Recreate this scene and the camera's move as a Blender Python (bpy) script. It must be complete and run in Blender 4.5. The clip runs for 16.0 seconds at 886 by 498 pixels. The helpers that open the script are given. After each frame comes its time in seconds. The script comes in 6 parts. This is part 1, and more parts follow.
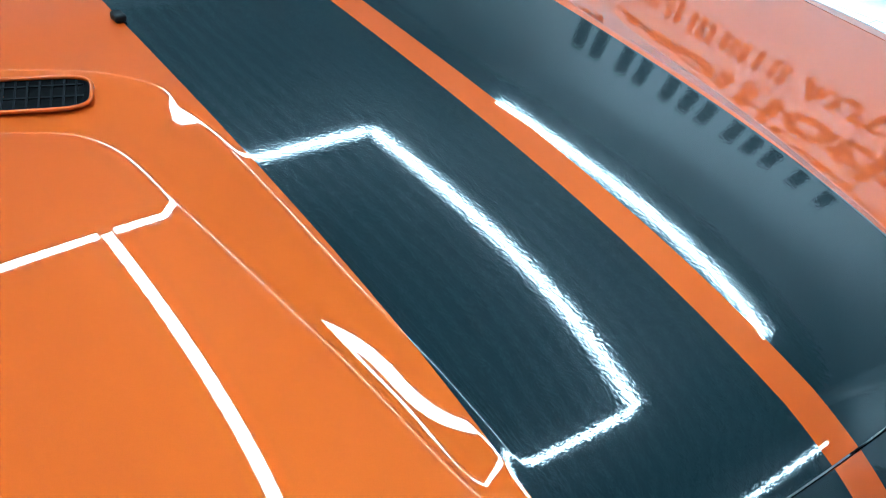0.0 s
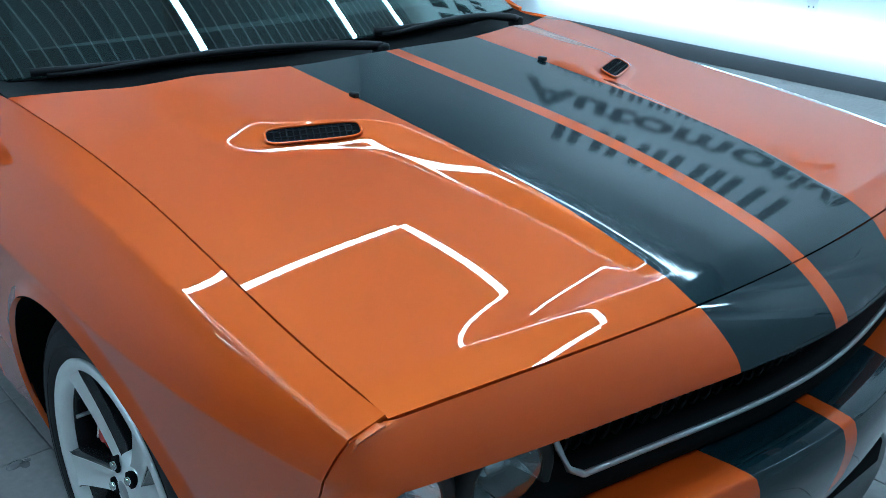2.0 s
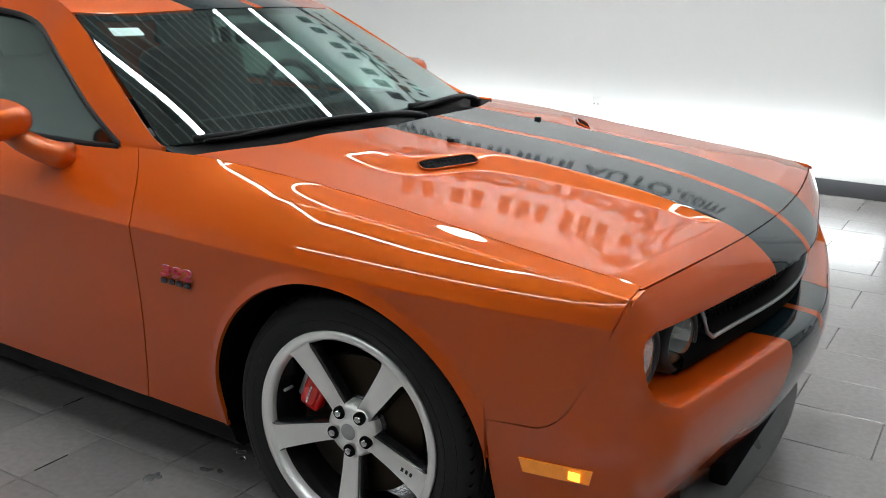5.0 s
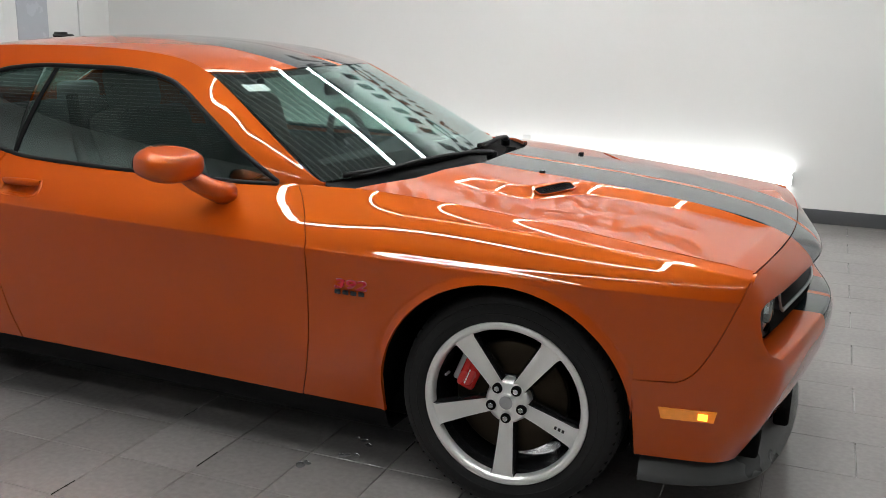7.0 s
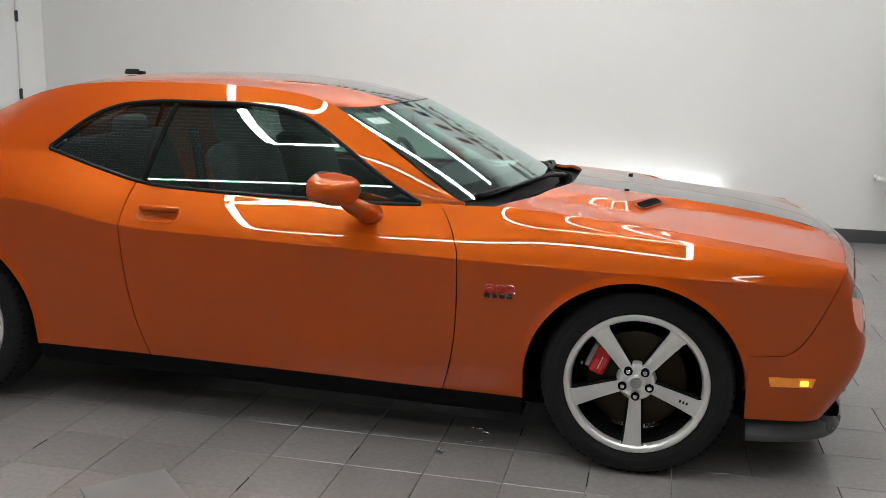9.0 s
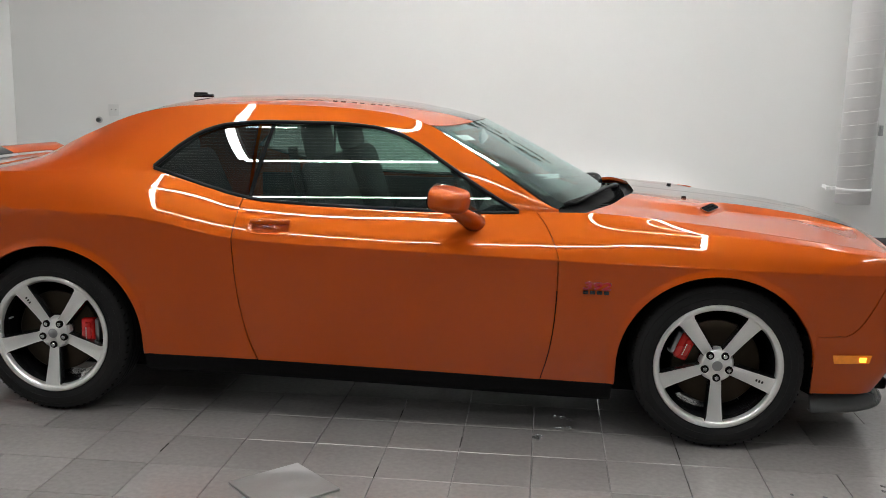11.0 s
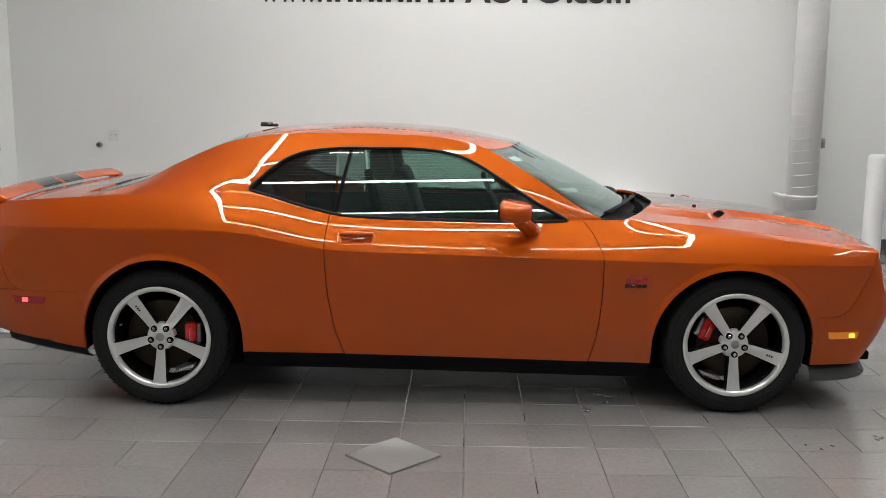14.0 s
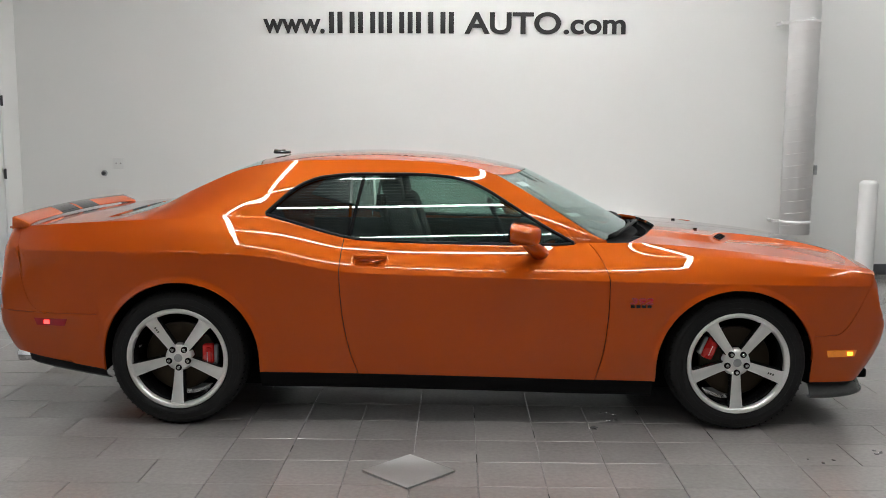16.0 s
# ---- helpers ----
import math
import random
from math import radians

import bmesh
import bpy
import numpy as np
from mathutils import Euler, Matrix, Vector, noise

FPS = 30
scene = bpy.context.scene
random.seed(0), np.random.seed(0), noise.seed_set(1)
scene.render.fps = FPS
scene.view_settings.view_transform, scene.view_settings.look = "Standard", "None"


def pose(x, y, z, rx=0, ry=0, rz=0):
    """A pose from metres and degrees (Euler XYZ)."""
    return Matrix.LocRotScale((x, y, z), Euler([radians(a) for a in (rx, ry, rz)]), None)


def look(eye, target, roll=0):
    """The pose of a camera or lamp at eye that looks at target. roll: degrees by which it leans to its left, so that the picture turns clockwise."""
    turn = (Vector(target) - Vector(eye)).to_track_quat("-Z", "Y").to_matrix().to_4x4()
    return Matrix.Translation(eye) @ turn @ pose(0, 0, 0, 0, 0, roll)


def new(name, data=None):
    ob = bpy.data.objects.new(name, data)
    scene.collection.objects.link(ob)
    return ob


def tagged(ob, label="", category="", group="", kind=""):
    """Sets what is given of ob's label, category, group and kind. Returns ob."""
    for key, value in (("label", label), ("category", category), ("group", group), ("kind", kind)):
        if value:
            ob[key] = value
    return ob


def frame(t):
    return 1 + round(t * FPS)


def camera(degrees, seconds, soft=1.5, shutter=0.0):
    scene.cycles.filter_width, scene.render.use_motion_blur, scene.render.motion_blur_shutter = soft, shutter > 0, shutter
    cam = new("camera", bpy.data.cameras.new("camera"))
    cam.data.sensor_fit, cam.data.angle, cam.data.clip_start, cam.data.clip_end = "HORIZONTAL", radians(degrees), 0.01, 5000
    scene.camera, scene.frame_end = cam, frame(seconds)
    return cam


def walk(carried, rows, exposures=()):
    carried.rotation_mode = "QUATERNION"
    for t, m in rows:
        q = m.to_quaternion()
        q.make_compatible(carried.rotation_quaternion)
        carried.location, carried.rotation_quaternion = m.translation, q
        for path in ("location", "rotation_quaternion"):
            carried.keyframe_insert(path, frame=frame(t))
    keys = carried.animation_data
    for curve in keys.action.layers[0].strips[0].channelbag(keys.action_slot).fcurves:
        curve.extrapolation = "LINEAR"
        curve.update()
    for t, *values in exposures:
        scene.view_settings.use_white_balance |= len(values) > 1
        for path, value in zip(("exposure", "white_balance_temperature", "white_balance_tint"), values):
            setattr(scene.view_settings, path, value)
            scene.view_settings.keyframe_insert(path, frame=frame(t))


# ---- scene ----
cam = camera(50.2, 16.0, soft=0.8)
PATH = [
    (0, (2.473, -0.659, 1.44), (1.201, 0.4, 0.316), 4.7),
    (0.3, (2.543, -0.703, 1.444), (1.239, 0.332, 0.338), 2.9),
    (0.5, (2.59, -0.778, 1.441), (1.258, 0.273, 0.382), 2.5),
    (0.8, (2.666, -0.928, 1.447), (1.305, 0.15, 0.455), 1.8),
    (1, (2.701, -1.012, 1.472), (1.345, 0.078, 0.485), 1.4),
    (1.5, (2.809, -1.223, 1.482), (1.457, -0.067, 0.569), 1.5),
    (2, (2.934, -1.429, 1.506), (1.574, -0.204, 0.7), 1.1),
    (2.5, (3.017, -1.624, 1.498), (1.686, -0.323, 0.765), 1.0),
    (3, (3.09, -1.845, 1.495), (1.808, -0.476, 0.802), 0.8),
    (3.5, (3.03, -2.014, 1.454), (1.801, -0.583, 0.788), 0.7),
    (6, (2.573, -3.062, 1.46), (1.727, -1.323, 0.95), 1.5),
    (6.5, (2.45, -3.292, 1.519), (1.66, -1.526, 1.012), 1.5),
    (7, (2.318, -3.559, 1.519), (1.591, -1.754, 1.055), 1.2),
    (7.5, (2.134, -3.723, 1.528), (1.471, -1.888, 1.089), 1.5),
    (8, (1.895, -3.868, 1.523), (1.298, -2.006, 1.102), 1.6),
    (8.5, (1.684, -4.075, 1.525), (1.178, -2.185, 1.11), 1.6),
    (9, (1.48, -4.347, 1.544), (1.059, -2.433, 1.144), 1.4),
    (9.5, (1.266, -4.511, 1.522), (0.918, -2.578, 1.146), 1.5),
    (12, (0.405, -5.146, 1.549), (0.279, -3.18, 1.201), 0.8),
    (12.5, (0.266, -5.337, 1.586), (0.185, -3.371, 1.229), 0.8),
    (13, (0.187, -5.494, 1.609), (0.124, -3.526, 1.256), 0.7),
    (13.5, (0.144, -5.564, 1.609), (0.087, -3.593, 1.273), 0.3),
    (14, (0.101, -5.613, 1.599), (0.052, -3.639, 1.281), 0.4),
    (14.5, (0.045, -5.621, 1.591), (0.002, -3.644, 1.291), 0.4),
    (15, (0.006, -5.639, 1.577), (-0.031, -3.659, 1.296), 0.4),
    (15.5, (0.004, -5.684, 1.581), (-0.026, -3.702, 1.315), 0.4),
    (16, (-0.001, -5.773, 1.587), (-0.031, -3.79, 1.33), 0.3),
]
walk(cam, [(t, look(eye, target, roll)) for t, eye, target, roll in PATH],
     exposures=[(0, 0.27, 4500, -13), (1.0, 0.0, 4350, -14), (2.0, -0.05, 4350, -12), (2.5, 0.0, 4900, -7), (3.5, 0.05, 5600, 1), (6.0, 0.08, 6400, 9), (12, 0.05, 6500, 10), (16, 0.02, 6500, 10)])

# ---- world and light ----
world = bpy.data.worlds.new("world")
scene.world = world
world.use_nodes = True
world.node_tree.nodes["Background"].inputs[0].default_value = (0.5, 0.5, 0.5, 1)
world.node_tree.nodes["Background"].inputs[1].default_value = 0.0

# room
WALL_Y, LEFT_X, RIGHT_X, BACK_Y, CEIL = 4.58, -4.8, 4.85, -9.5, 4.8
LED = 48.0
STRIPE_OUT, STRIPE_IN = 0.283, 0.020


# ---- materials ----
def nodes_of(m):
    return m.node_tree.nodes, m.node_tree.links


def material(name, color, rough=0.5, metal=0.0, coat=0.0, vary=0.08, scale=6.0, fine=120.0, bump=0.0, rough_vary=0.05,
             spec=0.5, emit=None, random_tint=0.0, coat_rough=0.03, placed=False):
    """A principled surface with colour and gloss that vary at two scales, and a fine relief."""
    m = bpy.data.materials.new(name)
    m.use_nodes = True
    nd, ln = nodes_of(m)
    p = nd["Principled BSDF"]
    co = nd.new("ShaderNodeNewGeometry" if placed else "ShaderNodeTexCoord")
    big, small = nd.new("ShaderNodeTexNoise"), nd.new("ShaderNodeTexNoise")
    big.inputs["Scale"].default_value, small.inputs["Scale"].default_value = scale, fine
    big.inputs["Detail"].default_value, small.inputs["Detail"].default_value = 4, 3
    for n in (big, small):
        ln.new(co.outputs["Position" if placed else "Object"], n.inputs["Vector"])
    add = nd.new("ShaderNodeMath")
    add.operation = "ADD"
    ln.new(big.outputs["Fac"], add.inputs[0])
    ln.new(small.outputs["Fac"], add.inputs[1])
    value = nd.new("ShaderNodeMapRange")
    value.inputs["From Min"].default_value, value.inputs["From Max"].default_value = 0.6, 1.4
    value.inputs["To Min"].default_value, value.inputs["To Max"].default_value = 1 - vary, 1 + vary
    ln.new(add.outputs[0], value.inputs["Value"])
    source = value.outputs[0]
    if random_tint:
        info, span, mul = nd.new("ShaderNodeObjectInfo"), nd.new("ShaderNodeMapRange"), nd.new("ShaderNodeMath")
        span.inputs["To Min"].default_value, span.inputs["To Max"].default_value = 1 - random_tint, 1 + random_tint
        ln.new(info.outputs["Random"], span.inputs["Value"])
        mul.operation = "MULTIPLY"
        ln.new(source, mul.inputs[0])
        ln.new(span.outputs[0], mul.inputs[1])
        source = mul.outputs[0]
    tint = nd.new("ShaderNodeVectorMath")
    tint.operation = "SCALE"
    tint.inputs[0].default_value = color
    ln.new(source, tint.inputs["Scale"])
    ln.new(tint.outputs[0], p.inputs["Base Color"])
    gloss = nd.new("ShaderNodeMapRange")
    gloss.inputs["From Min"].default_value, gloss.inputs["From Max"].default_value = 0.3, 0.7
    gloss.inputs["To Min"].default_value, gloss.inputs["To Max"].default_value = max(0, rough - rough_vary), min(1, rough + rough_vary)
    ln.new(big.outputs["Fac"], gloss.inputs["Value"])
    ln.new(gloss.outputs[0], p.inputs["Roughness"])
    p.inputs["Metallic"].default_value = metal
    p.inputs["Specular IOR Level"].default_value = spec
    p.inputs["Coat Weight"].default_value = coat
    p.inputs["Coat Roughness"].default_value = coat_rough
    if bump:
        b = nd.new("ShaderNodeBump")
        b.inputs["Strength"].default_value, b.inputs["Distance"].default_value = bump, 0.002
        ln.new(small.outputs["Fac"], b.inputs["Height"])
        ln.new(b.outputs[0], p.inputs["Normal"])
    if emit:
        p.inputs["Emission Color"].default_value = (*emit[:3], 1)
        p.inputs["Emission Strength"].default_value = emit[3]
    return m


ORANGE = (0.50, 0.057, 0.0012)
FLAKE = (0.55, 0.142, 0.007)


def car_paint(name, striped):
    """Pearl orange under clear coat; striped: two broad black vinyl bands along the car with a narrow gap between."""
    m = bpy.data.materials.new(name)
    m.use_nodes = True
    nd, ln = nodes_of(m)
    p = nd["Principled BSDF"]
    co = nd.new("ShaderNodeTexCoord")
    flake = nd.new("ShaderNodeTexNoise")
    flake.inputs["Scale"].default_value, flake.inputs["Detail"].default_value = 900, 2
    ln.new(co.outputs["Object"], flake.inputs["Vector"])
    cloud = nd.new("ShaderNodeTexNoise")
    cloud.inputs["Scale"].default_value = 2.0
    ln.new(co.outputs["Object"], cloud.inputs["Vector"])
    mix = nd.new("ShaderNodeMix")
    mix.data_type = "RGBA"
    mix.inputs[6].default_value = (ORANGE[0] * 0.92, ORANGE[1] * 0.9, ORANGE[2] * 0.9, 1)
    mix.inputs[7].default_value = (ORANGE[0] * 1.08, ORANGE[1] * 1.12, ORANGE[2] * 1.2, 1)
    ln.new(flake.outputs["Fac"], mix.inputs[0])
    color, metal, rough = mix.outputs[2], 0.0, 0.45
    p.inputs["Coat Weight"].default_value = 1.0
    p.inputs["Coat Roughness"].default_value = 0.012
    p.inputs["Metallic"].default_value = metal
    p.inputs["Roughness"].default_value = rough
    p.inputs["Specular IOR Level"].default_value = 0.05
    if striped:
        sep = nd.new("ShaderNodeSeparateXYZ")
        ln.new(co.outputs["Object"], sep.inputs[0])

        def math(op, a, b):
            n = nd.new("ShaderNodeMath")
            n.operation = op
            for i, v in enumerate((a, b)):
                if isinstance(v, (int, float)):
                    n.inputs[i].default_value = v
                elif v is not None:
                    ln.new(v, n.inputs[i])
            return n.outputs[0]

        far = math("ABSOLUTE", sep.outputs["Y"], None)
        narrow = math("MAXIMUM", math("SUBTRACT", sep.outputs["X"], 2.23), 0.0)
        edge = math("SUBTRACT", STRIPE_OUT, math("MULTIPLY", narrow, 0.22))
        inside = math("MULTIPLY", math("LESS_THAN", far, edge), math("GREATER_THAN", far, STRIPE_IN))
        vinyl = nd.new("ShaderNodeMix")
        vinyl.data_type = "RGBA"
        vinyl.inputs[7].default_value = (0.007, 0.016, 0.020, 1)
        ln.new(inside, vinyl.inputs[0])
        ln.new(color, vinyl.inputs[6])
        color = vinyl.outputs[2]
        ln.new(math("MULTIPLY", math("SUBTRACT", 1.0, inside), metal), p.inputs["Metallic"])
        ln.new(math("ADD", rough, math("MULTIPLY", inside, -0.22)), p.inputs["Roughness"])
        ln.new(math("ADD", 0.012, math("MULTIPLY", inside, 0.030)), p.inputs["Coat Roughness"])
        peel = nd.new("ShaderNodeTexNoise")
        peel.inputs["Scale"].default_value, peel.inputs["Detail"].default_value = 260, 1
        ln.new(co.outputs["Object"], peel.inputs["Vector"])
        b = nd.new("ShaderNodeBump")
        b.inputs["Distance"].default_value = 0.0006
        ln.new(math("MULTIPLY", inside, 0.045), b.inputs["Strength"])
        ln.new(peel.outputs["Fac"], b.inputs["Height"])
        ln.new(b.outputs[0], p.inputs["Coat Normal"])
        ln.new(b.outputs[0], p.inputs["Normal"])
    ln.new(color, p.inputs["Base Color"])
    # bright flakes in the colour layer
    g = nd.new("ShaderNodeBsdfPrincipled")
    g.inputs["Base Color"].default_value = (*FLAKE, 1)
    g.inputs["Metallic"].default_value, g.inputs["Roughness"].default_value = 1.0, 0.44
    g.inputs["Coat Weight"].default_value, g.inputs["Coat Roughness"].default_value = 1.0, 0.012
    both = nd.new("ShaderNodeMixShader")
    both.inputs[0].default_value = 0.30
    if striped:
        ln.new(math("MULTIPLY", math("SUBTRACT", 1.0, inside), 0.30), both.inputs[0])
    ln.new(p.outputs[0], both.inputs[1])
    ln.new(g.outputs[0], both.inputs[2])
    ln.new(both.outputs[0], nd["Material Output"].inputs[0])
    return m


def glass(name, color, rough=0.0):
    """Thin tinted pane: a clear part that tints, under a mirror-like skin."""
    m = bpy.data.materials.new(name)
    m.use_nodes = True
    nd, ln = nodes_of(m)
    out = nd["Material Output"]
    nd.remove(nd["Principled BSDF"])
    clear, skin, mix = (nd.new(k) for k in ("ShaderNodeBsdfTransparent", "ShaderNodeBsdfGlossy", "ShaderNodeMixShader"))
    clear.inputs[0].default_value = (*color, 1)
    skin.inputs["Roughness"].default_value = rough
    skin.inputs["Color"].default_value = (0.86, 0.97, 0.96, 1)
    facing = nd.new("ShaderNodeLayerWeight")
    facing.inputs["Blend"].default_value = 0.5
    power, span = nd.new("ShaderNodeMath"), nd.new("ShaderNodeMapRange")
    power.operation, power.inputs[1].default_value = "POWER", 3.4
    ln.new(facing.outputs["Facing"], power.inputs[0])
    span.inputs["To Min"].default_value, span.inputs["To Max"].default_value = 0.13, 0.95
    ln.new(power.outputs[0], span.inputs["Value"])
    ln.new(span.outputs[0], mix.inputs[0])
    ln.new(clear.outputs[0], mix.inputs[1])
    ln.new(skin.outputs[0], mix.inputs[2])
    ln.new(mix.outputs[0], out.inputs[0])
    return m


PAINT, STRIPED = car_paint("orange_paint", False), car_paint("striped_paint", True)
GLASS_SIDE = glass("side_glass", (0.68, 0.80, 0.755))
GLASS_DARK = glass("privacy_glass", (0.56, 0.60, 0.59))
GLASS_FRONT = glass("windscreen_glass", (0.76, 0.87, 0.84))
LENS_CLEAR = glass("lamp_lens", (0.9, 0.92, 0.92))
BLACK_TRIM = material("black_trim", (0.006, 0.006, 0.0065), 0.45, vary=0.2, bump=0.1, spec=0.2)
COWL = material("black_cowl_plastic", (0.007, 0.007, 0.0075), 0.65, vary=0.2, bump=0.2, spec=0.08)
WIPER = material("black_wiper_rubber", (0.008, 0.008, 0.009), 0.5, vary=0.2, spec=0.15)
BLACK_GLOSS = material("gloss_black", (0.008, 0.008, 0.009), 0.12, vary=0.1, coat=0.6)
BLACK_PLASTIC = material("grained_black_plastic", (0.060, 0.063, 0.064), 0.30, vary=0.2, bump=0.3, fine=500)
RUBBER = material("rubber", (0.014, 0.014, 0.0145), 0.62, vary=0.25, bump=0.25, fine=90, spec=0.22)
VOID = material("matt_black", (0.005, 0.005, 0.005), 0.9, vary=0.1, spec=0.04)
ALLOY = material("machined_alloy", (0.90, 0.90, 0.88), 0.34, metal=0.75, vary=0.05, fine=300, bump=0.05, rough_vary=0.06)
ALLOY_DARK = material("black_wheel_paint", (0.012, 0.012, 0.013), 0.22, vary=0.1, coat=0.7)
STEEL = material("brake_steel", (0.036, 0.027, 0.018), 0.42, metal=0.85, vary=0.2, fine=200)
CHROME = material("chrome", (0.75, 0.76, 0.77), 0.08, metal=1.0, vary=0.03)
SATIN = material("satin_silver", (0.42, 0.43, 0.44), 0.32, metal=0.8, vary=0.05)
RED_CALIPER = material("red_caliper_paint", (0.66, 0.014, 0.012), 0.25, coat=0.8, vary=0.1)
LEATHER = material("dark_leather", (0.03, 0.03, 0.031), 0.55, vary=0.15, bump=0.3, fine=350)
HEADREST = material("grey_leather", (0.13, 0.132, 0.135), 0.55, vary=0.15, bump=0.3, fine=350)
DASH = material("dash_plastic", (0.03, 0.032, 0.034), 0.6, vary=0.15, bump=0.3, fine=400)
AMBER = material("amber_lens", (0.75, 0.24, 0.01), 0.15, coat=0.8, vary=0.15, fine=60, emit=(1.0, 0.30, 0.02, 0.18))
AMBER_LIT = material("amber_bulb", (0.9, 0.4, 0.05), 0.3, emit=(1.0, 0.38, 0.03, 3.0))
RED_LENS = material("red_lens", (0.38, 0.006, 0.01), 0.15, coat=0.8, vary=0.15, fine=60)
RED_LIT = material("red_bulb", (0.9, 0.1, 0.1), 0.3, emit=(1.0, 0.05, 0.04, 3.0))
BADGE_RED = material("badge_red", (0.55, 0.02, 0.03), 0.3, coat=0.5)
REFLECTOR = material("lamp_reflector", (0.85, 0.87, 0.88), 0.28, metal=1.0, vary=0.1, fine=40)
LAMP_LIT = material("lamp_bulb", (1, 1, 1), 0.3, emit=(1.0, 0.97, 0.9, 32.0))
LAMP_GREY = material("lamp_projector", (0.45, 0.46, 0.48), 0.1, metal=0.9, vary=0.1)
LAMP_BEZEL = material("lamp_bezel", (0.028, 0.031, 0.031), 0.35, vary=0.1, spec=0.2)
AMBER_RING = material("amber_indicator", (0.9, 0.3, 0.05), 0.2, emit=(1.0, 0.35, 0.08, 2.5))
PAPER = material("white_paper", (0.75, 0.8, 0.78), 0.7, vary=0.04)
INK = material("black_letters", (0.012, 0.012, 0.013), 0.45, vary=0.1)
# Greyed to hold down this wall's reflection and bounce on the nose.
WALL_SIDE = material("dimmed_side_wall", (0.30, 0.30, 0.295), 0.6, vary=0.04, scale=0.8, fine=120, bump=0.08)
# Darkened so the end wall throws less light onto the lower flank.
WALL_BACK = material("dimmed_rear_wall", (0.24, 0.24, 0.235), 0.6, vary=0.05, scale=0.8, fine=100)
WALL = material("white_wall_paint", (0.79, 0.795, 0.785), 0.55, vary=0.03, scale=0.8, fine=160, bump=0.12, rough_vary=0.06)
DOOR_WHITE = material("white_door_paint", (0.76, 0.77, 0.77), 0.4, vary=0.02, scale=1.5, fine=120, bump=0.05)
CEILING = material("grey_ceiling", (0.27, 0.285, 0.288), 0.7, vary=0.08, scale=1.0, fine=60)
# Lighter copy of the ceiling colour for the light the ribs catch.
RIB = material("lightened_ceiling_rib", (0.80, 0.81, 0.81), 0.5, vary=0.05)
BASE = material("dark_baseboard", (0.075, 0.078, 0.085), 0.45, vary=0.12, scale=3)
GROUT = material("grout", (0.27, 0.258, 0.25), 0.85, vary=0.25, scale=3, fine=80)
TILE = material("grey_floor_tile", (0.250, 0.236, 0.228), 0.18, vary=0.16, scale=1.6, fine=45, bump=0.03, rough_vary=0.015, random_tint=0.09, placed=True, spec=0.9)
TILE_LIGHT = material("pale_floor_tile", (0.228, 0.221, 0.215), 0.34, vary=0.06, scale=2, fine=60, bump=0.02)
WHITE_METAL = material("white_painted_metal", (0.86, 0.86, 0.86), 0.35, vary=0.03, scale=3, fine=90, bump=0.05)
PLATE = material("outlet_plate", (0.72, 0.73, 0.72), 0.4, vary=0.02)
FROSTED = material("frosted_pane", (0.50, 0.53, 0.58), 0.25, vary=0.03)
DARK_METAL = material("dark_metal", (0.06, 0.062, 0.066), 0.4, metal=0.6, vary=0.15)
LED_WHITE = material("led_diffuser", (0.9, 0.9, 0.9), 0.5, emit=(0.985, 0.99, 0.97, LED))
TUBE_WHITE = material("tube_diffuser", (0.9, 0.9, 0.9), 0.5, emit=(0.98, 0.99, 0.98, 9.5))
WATER = material("clear_water_drop", (0.12, 0.12, 0.12), 0.02, vary=0.05, coat=1.0)


# ---- mesh helpers ----
def mesh_from(name, verts, faces, smooth=True):
    """A mesh from points, or from points with their own normals (six numbers each)."""
    me = bpy.data.meshes.new(name)
    me.from_pydata([tuple(map(float, v[:3])) for v in verts], [], faces)
    me.polygons.foreach_set("use_smooth", [smooth] * len(me.polygons))
    me.update()
    if smooth and len(verts) and len(verts[0]) == 3:
        bm = bmesh.new()
        bm.from_mesh(me)
        bmesh.ops.recalc_face_normals(bm, faces=bm.faces)
        bm.to_mesh(me)
        bm.free()
    if smooth and len(verts) and len(verts[0]) == 6:
        me.normals_split_custom_set_from_vertices([tuple(map(float, v[3:])) for v in verts])
    return me


def part(name, data, mat, parent=None, label="", m=None):
    """Links a mesh or bmesh as one object, under a thing or a part."""
    if isinstance(data, bmesh.types.BMesh):
        me = bpy.data.meshes.new(name)
        data.to_mesh(me)
        data.free()
        data = me
    if mat and not data.materials:
        data.materials.append(mat)
    ob = new(name, data)
    if parent:
        ob.parent = parent
    if m is not None:
        ob.matrix_basis = m
    if label:
        tagged(ob, label)
    return ob


def thing(name, label, category, group="", kind=""):
    return tagged(new(name), label, category, group, kind)


